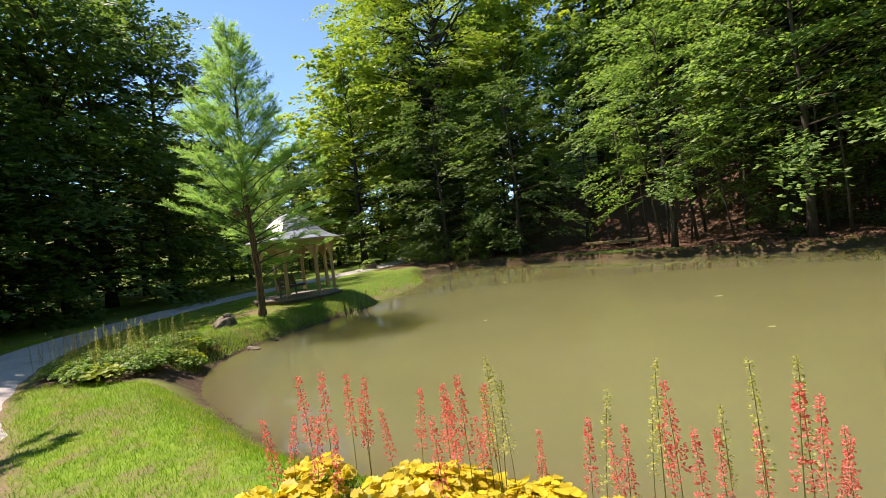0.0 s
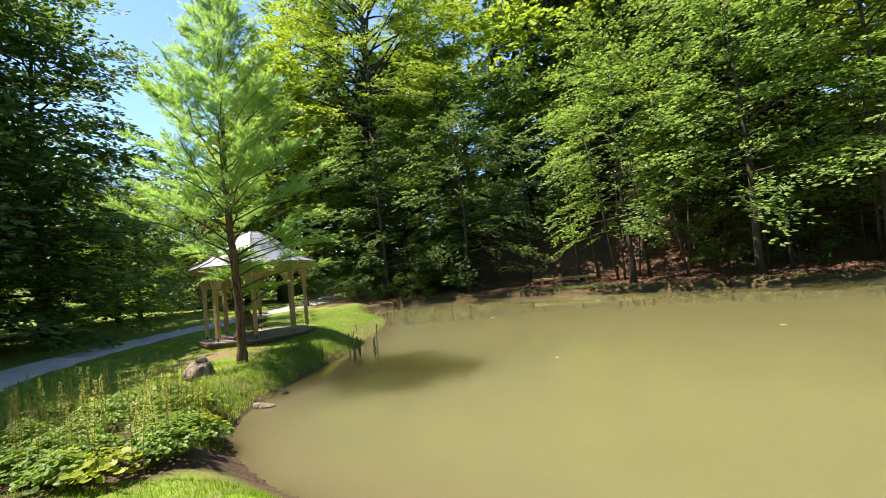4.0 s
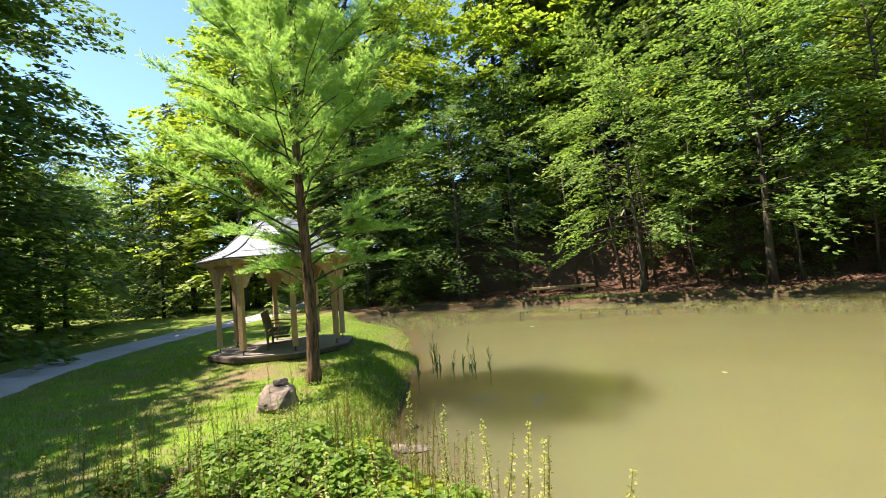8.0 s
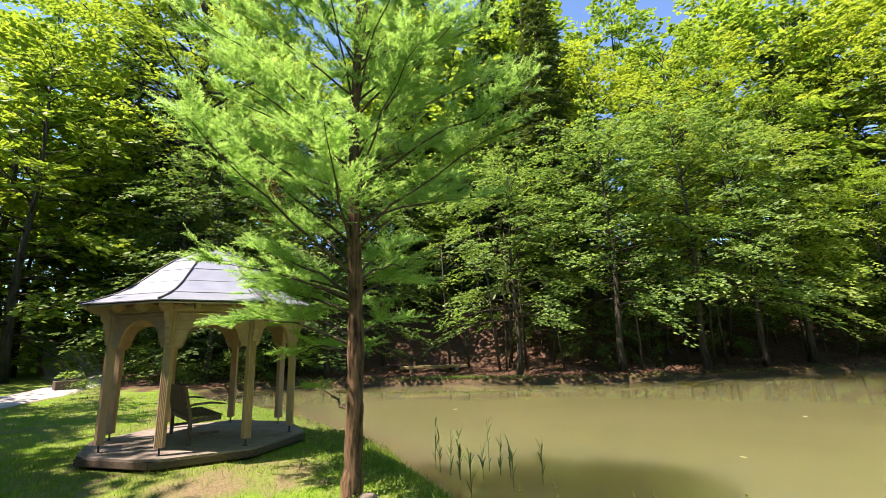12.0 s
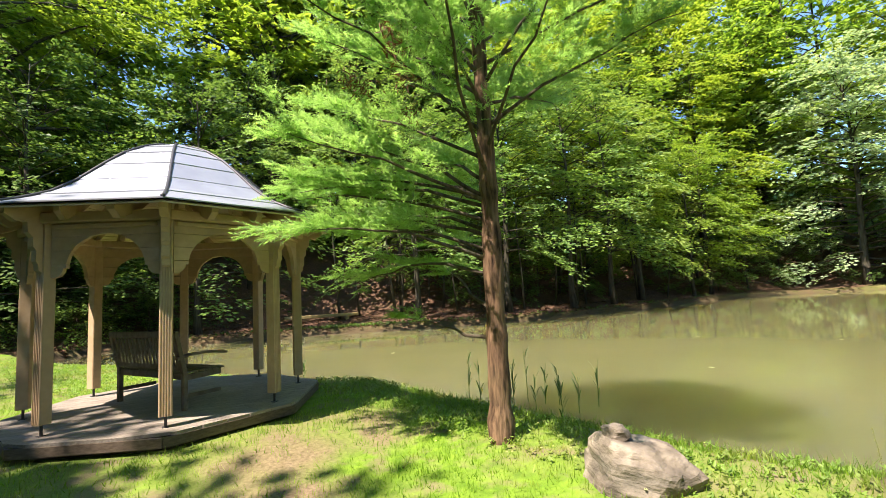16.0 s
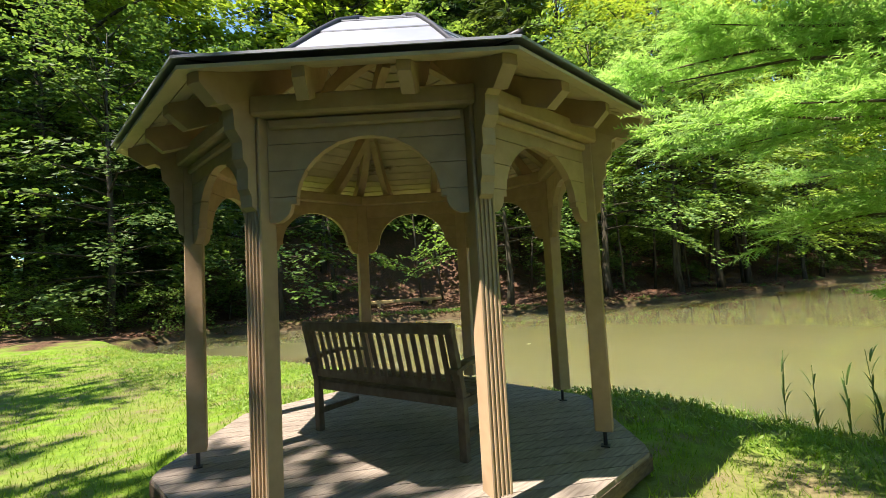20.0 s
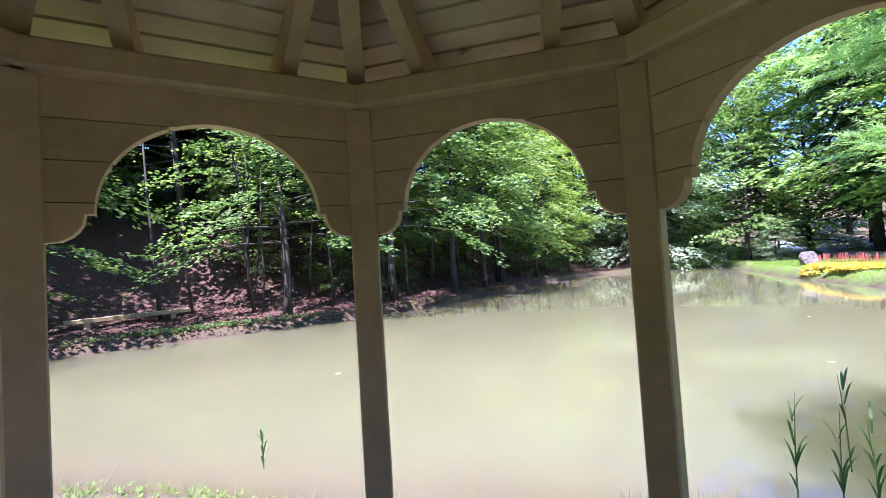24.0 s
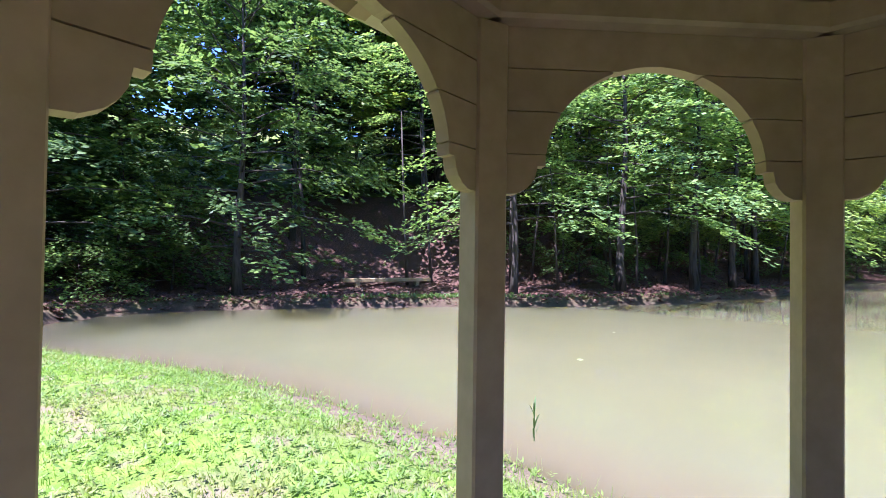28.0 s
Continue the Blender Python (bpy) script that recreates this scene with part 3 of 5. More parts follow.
samples = sorted({round(s * v, 4) for s in (-1, 1) for v in [0.0, SPAN, 0.3849, 0.385, 0.4119, 0.412, 0.418, 0.43, 0.45, 0.48, 0.512] + [0.385 * math.sin(math.pi / 2 * q / 64) for q in range(64)]})
for i in range(8):
    a = AZ0 + 45 * i + 22.5
    side_m = pose(0, 0, 0, 0, 0, a + 90)                                   # local x along the side, -y outwards
    m = side_m @ Matrix.Translation((0, -APO, 0))
    e0, e1 = polar(POST_R + 0.01, i, PLATE + PLATE_H / 2), polar(POST_R + 0.01, i + 1, PLATE + PLATE_H / 2)
    beam = part("beam", beam_bm(e0, e1, 0.20, PLATE_H, bevel=0.012), M_PAINT, gazebo)
    e0, e1 = polar(POST_R + 0.045, i, PLATE - 0.035), polar(POST_R + 0.045, i + 1, PLATE - 0.035)
    part("moulding", beam_bm(e0 + (e1 - e0) * 0.075, e1 + (e0 - e1) * 0.075, 0.035, 0.05, bevel=0.01), M_PAINT, beam)
    edges = [PLATE - 0.001, PLATE - 0.142, PLATE - 0.285, PLATE - 0.428, LOBE - 0.001]
    for zt, zb in zip(edges[:-1], edges[1:]):
        run, runs = [], []
        for x in samples:
            if max(zb + 0.004, arch(x)) < zt - 0.002:
                run.append((x, max(zb + 0.004, arch(x))))
            elif run:
                runs.append(run)
                run = []
        if run:
            runs.append(run)
        for run in runs:
            if len(run) > 1:
                outline = run + [(run[-1][0], zt), (run[0][0], zt)]
                part("arch_board", prism(outline, 0.05, m), M_PAINT, beam)

# rafters: a hip at each corner and two commons a side, all running to the crown
LOW = [(1.93, 0), (1.83, 0), (1.76, 0), (1.52, 0), (1.28, 0), (1.02, 0), (0.76, 0), (0.50, 0), (0.30, 0), (0.16, 0)]
for i in range(8):
    for q, w in ((0.0, 0.08), (0.26, 0.066), (0.74, 0.066)):
        c0, c1 = polar(1.0, i), polar(1.0, i + 1)
        along_side = (c1 - c0).normalized()
        bm = bmesh.new()
        rows = []
        line_r = LOW if q == 0 else [p for p in LOW if p[0] > 1.0] + [(0.95, 0)]
        for j, (r, _) in enumerate(line_r):
            off = 0.306 * max(0.0, r - 0.90) / 0.64                        # jack rafters lean on their hip
            p = polar(r, i) if q == 0 else (polar(r, i) + along_side * off if q < 0.5 else polar(r, i + 1) - along_side * off)
            flat = p.normalized()
            side = Vector((-flat.y, flat.x, 0)) * w / 2
            zt = prof(r) - 0.055
            dep = 0.055 if j == 0 else 0.165
            if r < 0.2:
                dep = 0.16
            rows.append([bm.verts.new(p + side + Vector((0, 0, zt))), bm.verts.new(p - side + Vector((0, 0, zt))), bm.verts.new(p - side + Vector((0, 0, zt - dep))), bm.verts.new(p + side + Vector((0, 0, zt - dep)))])
        for ra, rb in zip(rows[:-1], rows[1:]):
            for j in range(4):
                bm.faces.new((ra[j], ra[(j + 1) % 4], rb[(j + 1) % 4], rb[j]))
        bm.faces.new(rows[0])
        bm.faces.new(rows[-1][::-1])
        bmesh.ops.recalc_face_normals(bm, faces=bm.faces)
        part("rafter", bm, M_PAINT, gazebo)

# ceiling boards under the metal
for i in range(8):
    r = 2.012
    while r > 0.2:
        slope = math.hypot(1.0, (prof(r - 0.05) - prof(r)) / 0.05)
        r2 = max(r - 0.105 / slope, 0.16)
        a0, a1, b0, b1 = polar(r, i, prof(r) - 0.034), polar(r, i + 1, prof(r) - 0.034), polar(r2 + 0.011, i, prof(r2) - 0.042), polar(r2 + 0.011, i + 1, prof(r2) - 0.042)
        vs = [a0, a1, b1, b0] + [p - Vector((0, 0, 0.018)) for p in (a0, a1, b1, b0)]
        board = mesh_of("ceiling_board", [tuple(p) for p in vs], [(0, 1, 2, 3), (7, 6, 5, 4), (0, 4, 5, 1), (1, 5, 6, 2), (2, 6, 7, 3), (3, 7, 4, 0)])
        piece("ceiling_board", board, M_CEIL, gazebo)
        r = r2

# metal roof: rows of sheets with lapped seams, hip caps, crown
rows = [(2.03, 1.60), (1.63, 1.24), (1.265, 0.98), (1.0, 0.74), (0.755, 0.50), (0.515, 0.13)]
for i in range(8):
    for j, (ra, rb) in enumerate(rows):
        bm = bmesh.new()
        n = 5
        grid = []
        for s in range(n):
            r = ra + (rb - ra) * s / (n - 1)
            lift = 0.012 * (1 - s / (n - 1))
            grid.append([bm.verts.new(polar(r, i, prof(min(r, 2.0)) + lift - (0.012 if r > 2 else 0))), bm.verts.new(polar(r, i + 1, prof(min(r, 2.0)) + lift - (0.012 if r > 2 else 0)))])
        for s in range(n - 1):
            f = bm.faces.new((grid[s][0], grid[s][1], grid[s + 1][1], grid[s + 1][0]))
        res = bmesh.ops.extrude_face_region(bm, geom=list(bm.faces))
        bmesh.ops.translate(bm, verts=[x for x in res["geom"] if isinstance(x, bmesh.types.BMVert)], vec=(0, 0, -0.009))
        bmesh.ops.recalc_face_normals(bm, faces=bm.faces)
        part("roof_sheet", bm, M_ROOF, gazebo, "", False)
    heap = Heap()
    rr = np.linspace(2.03, 0.14, 16)
    heap.limb([tuple(polar(r, i, prof(min(r, 2.0)) + 0.012)) for r in rr], [0.019] * 16, 6)
    piece("hip_cap", heap.mesh("hip_cap", True), M_DARKMETAL, gazebo, "dark rolled metal hip seam")
    a, b = polar(2.035, i, PROFILE[0][1] - 0.006), polar(2.035, i + 1, PROFILE[0][1] - 0.006)
    part("drip_edge", beam_bm(a, b, 0.010, 0.013, bevel=0), M_ROOF, gazebo, "folded metal drip edge")
bm = bmesh.new()
bmesh.ops.create_cone(bm, cap_ends=True, segments=8, radius1=0.17, radius2=0.13, depth=0.03, matrix=pose(0, 0, 3.395, 0, 0, AZ0))
part("roof_crown", bm, M_ROOF, gazebo)

# ---- bench in the gazebo ----
bench = thing("garden_bench", (-11.96, 16.67, DECK_Z), "weathered teak garden bench with slatted back on the gazebo deck", "bench", rz=-79.0)
# local x along the seat, +y the way it faces
BL = 0.76
for s in (-1, 1):
    x = s * (BL - 0.035)
    part("back_leg", beam_bm((x, 0.0, 0.0), (x, -0.005, 0.42), 0.06, 0.055), M_TEAK, bench)
    part("back_post", beam_bm((x, -0.005, 0.42), (x, -0.115, 0.90), 0.06, 0.05), M_TEAK, bench)
    part("front_leg", beam_bm((x, 0.46, 0.0), (x, 0.46, 0.60), 0.06, 0.055), M_TEAK, bench)
    part("armrest", prism([(-0.10, 0.615), (0.06, 0.65), (0.30, 0.655), (0.50, 0.62), (0.53, 0.60), (0.50, 0.592), (0.30, 0.625), (0.06, 0.62), (-0.10, 0.585)], 0.075, Matrix.Translation((x, 0, 0)) @ pose(0, 0, 0, 0, 0, 90)), M_TEAK, bench)
    part("side_stretcher", beam_bm((x, 0.02, 0.16), (x, 0.45, 0.16), 0.03, 0.045), M_TEAK, bench)
    part("side_rail", beam_bm((x, 0.02, 0.375), (x, 0.45, 0.385), 0.035, 0.07), M_TEAK, bench)
part("front_rail", beam_bm((-BL + 0.06, 0.46, 0.385), (BL - 0.06, 0.46, 0.385), 0.03, 0.07), M_TEAK, bench)
part("back_rail", beam_bm((-BL + 0.06, 0.0, 0.385), (BL - 0.06, 0.0, 0.385), 0.03, 0.07), M_TEAK, bench)
for j in range(6):
    y = 0.03 + j * 0.085
    part("seat_slat", beam_bm((-BL + 0.01, y, 0.428), (BL - 0.01, y, 0.428), 0.068, 0.02), M_TEAK, bench)
part("top_rail", beam_bm((-BL + 0.0, -0.112, 0.885), (BL - 0.0, -0.112, 0.885), 0.04, 0.075), M_TEAK, bench)
part("lower_back_rail", beam_bm((-BL + 0.06, -0.02, 0.49), (BL - 0.06, -0.02, 0.49), 0.03, 0.06), M_TEAK, bench)
for j in range(17):
    x = -BL + 0.115 + j * (2 * BL - 0.23) / 16
    part("back_slat", beam_bm((x, -0.025, 0.50), (x, -0.108, 0.86), 0.042, 0.016, up=(0, 1, 0.2)), M_TEAK, bench)

# ---- trees ----
def fan_leaves(heap, rng, c, d, nrm, ln, wd, m, leaf_l, leaf_w, droop=0.12, jit=0.35):
    """Flat fans of leaves: m of them on each spray that starts at c."""
    n = len(c)
    d, nrm = unit(d), unit(nrm)
    s = unit(np.cross(d, nrm))
    u = rng.uniform(0.02, 1.0, (n, m))
    v_ = rng.uniform(-1, 1, (n, m)) * np.sqrt(u) * np.sqrt(np.clip(1.15 - u, 0, 1))
    p = c[:, None] + d[:, None] * (u * ln[:, None])[..., None] + s[:, None] * (v_ * wd[:, None])[..., None]
    p = p + nrm[:, None] * rng.normal(0, 0.035, (n, m))[..., None]
    p[..., 2] -= droop * (u ** 2) * ln[:, None]
    dd = unit(d[:, None] + s[:, None] * (np.sign(v_) * 0.75 + v_ * 0.4)[..., None] + rng.normal(0, 0.16, (n, m, 3)))
    nn = unit(nrm[:, None] + rng.normal(0, jit, (n, m, 3)))
    k_ = n * m
    sc = rng.uniform(0.7, 1.25, k_)
    leaves(heap, p.reshape(k_, 3), dd.reshape(k_, 3), nn.reshape(k_, 3), leaf_l * sc, leaf_w * sc)


def bent(p0, az, length, rise, droop, n=6, sway=0.0, rng=None):
    s = np.linspace(0, 1, n)
    a = az + sway * s
    pts = np.zeros((n, 3))
    hor = length * math.cos(rise)
    pts[:, 0] = p0[0] + hor * s * np.cos(a)
    pts[:, 1] = p0[1] + hor * s * np.sin(a)
    pts[:, 2] = p0[2] + length * math.sin(rise) * s - droop * length * s ** 2
    return pts


def at_limb(pts, s):
    f = s * (len(pts) - 1)
    i = np.minimum(f.astype(int), len(pts) - 2)
    t = (f - i)[:, None]
    return pts[i] * (1 - t) + pts[i + 1] * t, unit(pts[i + 1] - pts[i])


def make_broadleaf(seed, tall, wide, base, limbs, per_m, m, leaf=(0.15, 0.10), trunk_r=0.2, top_rise=0.9, lean=0.0, tilt=0.55, apart=False):
    rng = np.random.default_rng(seed)
    wood, crown, arms = Heap(), Heap(), []
    n = 9
    zt = np.linspace(0, tall * 0.96, n)
    line = np.stack([lean * (zt / tall) ** 2 + 0.10 * np.sin(zt * 0.5 + seed), 0.10 * np.cos(zt * 0.43 + seed), zt - 0.3], 1)
    line[0, :2] = 0
    wood.limb(line, trunk_r * (1 - 0.93 * (zt / tall) ** 0.9) * np.where(zt == 0, 1.35, 1.0), 8)
    cs, ds, ns, ls = [], [], [], []
    for i in range(limbs):
        t = ((i + rng.uniform(0, 1)) / limbs) ** 0.9
        z = base + (tall * 0.95 - base) * t
        ln = wide * (0.32 + 0.80 * math.sin(math.pi * min(1, 0.26 + 0.74 * t)) ** 0.7) * rng.uniform(0.65, 1.12)
        rise = 0.12 + top_rise * t ** 1.2 + rng.normal(0, 0.12)
        az = i * 2.39996 + rng.normal(0, 0.35)
        p0 = np.array([np.interp(z, line[:, 2], line[:, 0]), np.interp(z, line[:, 2], line[:, 1]), z])
        pts = bent(p0, az, ln, rise, 0.26 * (1 - 0.6 * t) + rng.uniform(0, 0.10), 6, rng.normal(0, 0.3))
        r0 = trunk_r * 0.34 * (1 - 0.6 * t)
        if apart:
            arm = Heap()
            arm.limb(pts, np.linspace(r0, 0.012, 6), 5)
            arms.append(arm.mesh("limb", True))
        else:
            wood.limb(pts[::2], np.linspace(r0, 0.012, 3), 3)
        k_ = max(5, int(ln * per_m))
        s = np.sort(rng.uniform(0.25, 1.0, k_) ** 0.8)
        q, tg = at_limb(pts, s)
        q = q + np.stack([-tg[:, 1], tg[:, 0], np.zeros(k_)], 1) * (rng.normal(0, 0.13, k_) * ln * s)[:, None]
        q[:, 2] += rng.normal(0, 0.22, k_)
        turn = np.where(np.arange(k_) % 2 == 0, 1, -1) * rng.uniform(0.1, 1.1, k_) * (1.1 - 0.7 * s)
        dx = tg[:, 0] * np.cos(turn) - tg[:, 1] * np.sin(turn)
        dy = tg[:, 0] * np.sin(turn) + tg[:, 1] * np.cos(turn)
        cs.append(q)
        dz = tg[:, 2] * 0.3 - 0.30 * tilt + rng.normal(0, 0.14, k_)
        ds.append(np.stack([dx, dy, dz], 1))
        ns.append(np.stack([rng.normal(0, 0.2, k_) + tilt * dx, rng.normal(0, 0.2, k_) + tilt * dy, np.ones(k_)], 1))
        ls.append(rng.uniform(0.7, 1.35, k_) * (0.62 + 0.1 * wide))
    c, d, nn, ln = (np.concatenate(v) for v in (cs, ds, ns, ls))
    fan_leaves(crown, rng, c, d, nn, ln * 1.15, ln * 0.40, m, leaf[0], leaf[1], 0.20, 0.20)
    if apart:
        return wood.mesh("trunk", True), crown.mesh("crown"), arms
    return wood.mesh("trunk", True), crown.mesh("crown")


def make_spruce(seed, tall, wide, base, whorls, m, needle=(0.26, 0.05)):
    rng = np.random.default_rng(seed)
    wood, crown = Heap(), Heap()
    wood.limb([(0, 0, -0.3), (0.03, 0, tall * 0.5), (0, 0, tall)], [0.02 * tall * 0.6, 0.012 * tall * 0.5, 0.01], 7)
    cs, ds, ns, ls = [], [], [], []
    for w in range(whorls):
        t = (w + rng.uniform(-0.2, 0.2)) / whorls
        z = base + (tall - base) * max(t, 0)
        for j in range(7):
            az = j * 2 * math.pi / 7 + w * 1.3 + rng.normal(0, 0.2)
            ln = max(0.25, wide * (1 - t) ** 0.85 * rng.uniform(0.75, 1.1))
            pts = bent((0, 0, z), az, ln, 0.15 + 0.35 * t, 0.42, 5)
            wood.limb(pts[::2], np.linspace(0.03, 0.006, 3), 3)
            k_ = max(3, int(ln * 3.2))
            s = rng.uniform(0.12, 1.0, k_)
            q, tg = at_limb(pts, s)
            turn = np.where(np.arange(k_) % 2 == 0, 1, -1) * rng.uniform(0.3, 1.0, k_)
            cs.append(q)
            ds.append(np.stack([tg[:, 0] * np.cos(turn) - tg[:, 1] * np.sin(turn), tg[:, 0] * np.sin(turn) + tg[:, 1] * np.cos(turn), tg[:, 2] - 0.25], 1))
            ns.append(np.stack([rng.normal(0, 0.3, k_), rng.normal(0, 0.3, k_), np.ones(k_)], 1))
            ls.append(rng.uniform(0.35, 0.75, k_) * (0.5 + 0.5 * min(1, ln)))
    c, d, nn, ln = (np.concatenate(v) for v in (cs, ds, ns, ls))
    fan_leaves(crown, rng, c, d, nn, ln, ln * 0.30, m, needle[0], needle[1], 0.25, 0.5)
    return wood.mesh("trunk", True), crown.mesh("crown")


def tree_kind(name, meshes, bark, leaf, label, category, group):
    """A maker of trees of one kind: the first call builds it, the next ones copy it."""
    store = []

    def place(x, y, turn=0.0, size=1.0, wide=1.0, label2="", sink=0.15, z=None):
        zz = (ground_at(x, y) if z is None else z) - sink
        m = pose(x, y, zz, 0, 0, turn) @ Matrix.Diagonal((size * wide, size * wide, size, 1))
        if not store:
            ob = new(name)
            tagged(ob, label, category, group)
            piece("trunk", meshes[0], bark, ob)
            piece("crown", meshes[1], leaf, ob)
            ob.matrix_basis = m
            store.append(ob)
        else:
            first = store[0]
            ob = copy_thing(first, Matrix())
            ob.matrix_basis = m
        if label2:
            tagged(ob, label2)
        return ob
    return place


B1 = tree_kind("beech_tree", make_broadleaf(11, 14.0, 4.4, 3.0, 50, 3.5, 20, (0.21, 0.15), 0.16), M_BARK, M_BEECH, "young beech with layered bright green sprays at the water's edge", "tree", "wooded bank trees")
B2 = tree_kind("beech_tree", make_broadleaf(12, 20.0, 5.2, 4.0, 56, 3.3, 20, (0.235, 0.16), 0.24), M_BARK, M_BEECH, "beech with layered sunlit sprays on the wooded bank", "tree", "wooded bank trees")
B3 = tree_kind("beech_tree", make_broadleaf(13, 27.0, 5.4, 6.5, 52, 2.5, 16, (0.40, 0.28), 0.30), M_BARK, M_BEECH, "tall beech with bare lower trunk on the slope", "tree", "wooded bank trees")
B5 = tree_kind("beech_tree", make_broadleaf(21, 18.0, 5.6, 2.0, 50, 2.3, 17, (0.38, 0.27), 0.26), M_BARK, M_BEECH, "full-crowned beech at the wood's edge", "tree", "wooded bank trees")
B4 = tree_kind("understorey_tree", make_broadleaf(14, 6.5, 3.2, 0.6, 32, 3.4, 20, (0.17, 0.115), 0.09, 0.6), M_BARK, M_DARKLEAF, "low understorey tree with shade put into its leaf colour on the leaf-littered bank", "tree", "wooded bank trees")
# beech for the shaded stretch, its shade coloured into the leaves
BD = tree_kind("beech_tree", make_broadleaf(41, 15.0, 4.8, 3.4, 52, 3.4, 19, (0.21, 0.15), 0.19, 0.8), M_BARK, M_SHADEBEECH, "beech with shade put into its leaf colour and bare lower trunk on the leaf-littered bank", "tree", "wooded bank trees")
# BK, D1, D3 and D2 carry their shade in the leaf colour
BK = tree_kind("beech_tree", make_broadleaf(42, 14.0, 5.0, 1.6, 48, 3.0, 18, (0.22, 0.15), 0.19, 0.8), M_BARK, M_DARKLEAF, "drooping beech with deep shade put into its leaf colour at the pond's corner", "tree", "wooded bank trees")
D1 = tree_kind("broadleaf_tree", make_broadleaf(15, 18.0, 6.2, 3.0, 62, 3.0, 19, (0.275, 0.18), 0.30, 0.9), M_BARK, M_DARKLEAF, "broadleaf tree with its own shade put into the leaf colour beside the path", "tree", "path side trees")
D3 = tree_kind("broadleaf_tree", make_broadleaf(45, 17.0, 6.2, 0.9, 74, 3.2, 19, (0.29, 0.19), 0.30, 0.9), M_BARK, M_DARKLEAF, "dense broadleaf tree with shade-coloured leaves hanging to the ground beside the path", "tree", "path side trees")
D2 = tree_kind("broadleaf_tree", make_broadleaf(25, 17.0, 6.2, 0.8, 50, 2.1, 16, (0.44, 0.31), 0.28, 0.9), M_BARK, M_DARKLEAF, "dense broadleaf tree with shade-coloured leaves behind the path", "tree", "path side trees")
G1 = tree_kind("broadleaf_tree", make_broadleaf(35, 18.0, 6.2, 3.0, 58, 2.6, 18, (0.32, 0.21), 0.30, 0.9), M_BARK, M_SHRUB, "full green broadleaf tree across the lawn", "tree", "lawn side trees")
P1 = tree_kind("pale_tree", make_broadleaf(16, 13.0, 4.8, 0.8, 84, 4.2, 20, (0.20, 0.14), 0.22, 0.8), M_BARK, M_PALELEAF, "pale grey-green rounded tree at the pond's end", "tree", "pond end trees")
L1 = tree_kind("broadleaf_tree", make_broadleaf(36, 13.0, 4.4, 0.9, 72, 3.8, 19, (0.21, 0.14), 0.20, 0.9), M_BARK, M_FRESH, "light green feathery-leaved tree at the lawn's edge", "tree", "pond end trees")
S1 = tree_kind("spruce_tree", make_spruce(17, 13.0, 3.4, 0.4, 20, 10, (0.36, 0.085)), M_BARK, M_SPRUCE, "dark green spruce with drooping tiers", "tree", "conifers")
S2 = tree_kind("spruce_tree", make_spruce(18, 26.0, 4.4, 4.0, 26, 7, (0.58, 0.17)), M_BARK, M_SPRUCE, "tall spruce with bare lower trunk", "tree", "conifers")
SH = tree_kind("bush", make_broadleaf(19, 1.5, 1.0, 0.05, 22, 6.0, 18, (0.10, 0.065), 0.03, 0.8), M_TWIG, M_SHRUB, "leafy green bush beside the pond", "bush", "bushes")

# the great beech beyond the gazebo
big_w, big_c, big_arms = make_broadleaf(23, 36.0, 11.0, 7.5, 110, 2.6, 24, (0.30, 0.20), 0.62, 1.0, apart=True)
BIG = tree_kind("great_beech", (big_w, big_c), M_BARK, M_BEECH, "great old beech with massive dark trunk and spreading crown", "tree", "")
great = BIG(-12.6, 47.0, 40)
for arm in big_arms:
    piece("limb", arm, M_BARK, great)

# wooded bank: rows along the far shore, at a distance from the water and a stretch along it
far_line = SHORE[16 * 5: 31 * 5]
seg = np.concatenate([[0], np.cumsum(np.linalg.norm(np.diff(far_line, axis=0), axis=1))])


def along(s, off):
    x = np.interp(s, seg, far_line[:, 0])
    y = np.interp(s, seg, far_line[:, 1])
    x2, y2 = np.interp(s + 1.0, seg, far_line[:, 0]), np.interp(s + 1.0, seg, far_line[:, 1])
    x1, y1 = np.interp(s - 1.0, seg, far_line[:, 0]), np.interp(s - 1.0, seg, far_line[:, 1])
    t = np.array((x2 - x1, y2 - y1))
    t = t / np.linalg.norm(t)
    return x - t[1] * off, y + t[0] * off


rng = np.random.default_rng(31)
total = seg[-1]
ROWS_OF_TREES = [
    # stretch start, end, spacing, distance, makers
    (1.0, total - 2, 5.2, 2.1, 1.0, (B1, B2, B1)),
    (0.0, total, 6.6, 10.0, 1.15, (B2, B2, B2, S2)),
    (0.0, total, 6.6, 17.0, 1.25, (S2, B5, S2, B3)),
    (0.0, total + 4, 7.0, 25.0, 1.35, (B3, S2, B5)),
    (0.0, total + 6, 9.5, 36.0, 1.4, (B3, B3, B5)),
]
for r_i, (s0, s1, gap, off, grow, kinds) in enumerate(ROWS_OF_TREES):
    s, j = s0, 0
    while s < s1:
        o = max(1.7, off + rng.uniform(-1.4, 1.4))
        x, y = along(min(s + rng.uniform(-0.8, 0.8), total - 0.5), o)
        ok = not (math.hypot(x + 12.6, y - 47) < 5.0 or math.hypot(x - 2.6, y - 33.0) < 5.0 or (r_i < 2 and x > 38.5 and y < 15))
        if ok:
            # corner and front beeches on this stretch have shade in their leaf colour
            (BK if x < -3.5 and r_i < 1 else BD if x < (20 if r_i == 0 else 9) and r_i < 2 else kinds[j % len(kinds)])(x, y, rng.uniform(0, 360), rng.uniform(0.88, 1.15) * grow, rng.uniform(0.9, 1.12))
        s += gap * rng.uniform(0.85, 1.15)
        j += 1
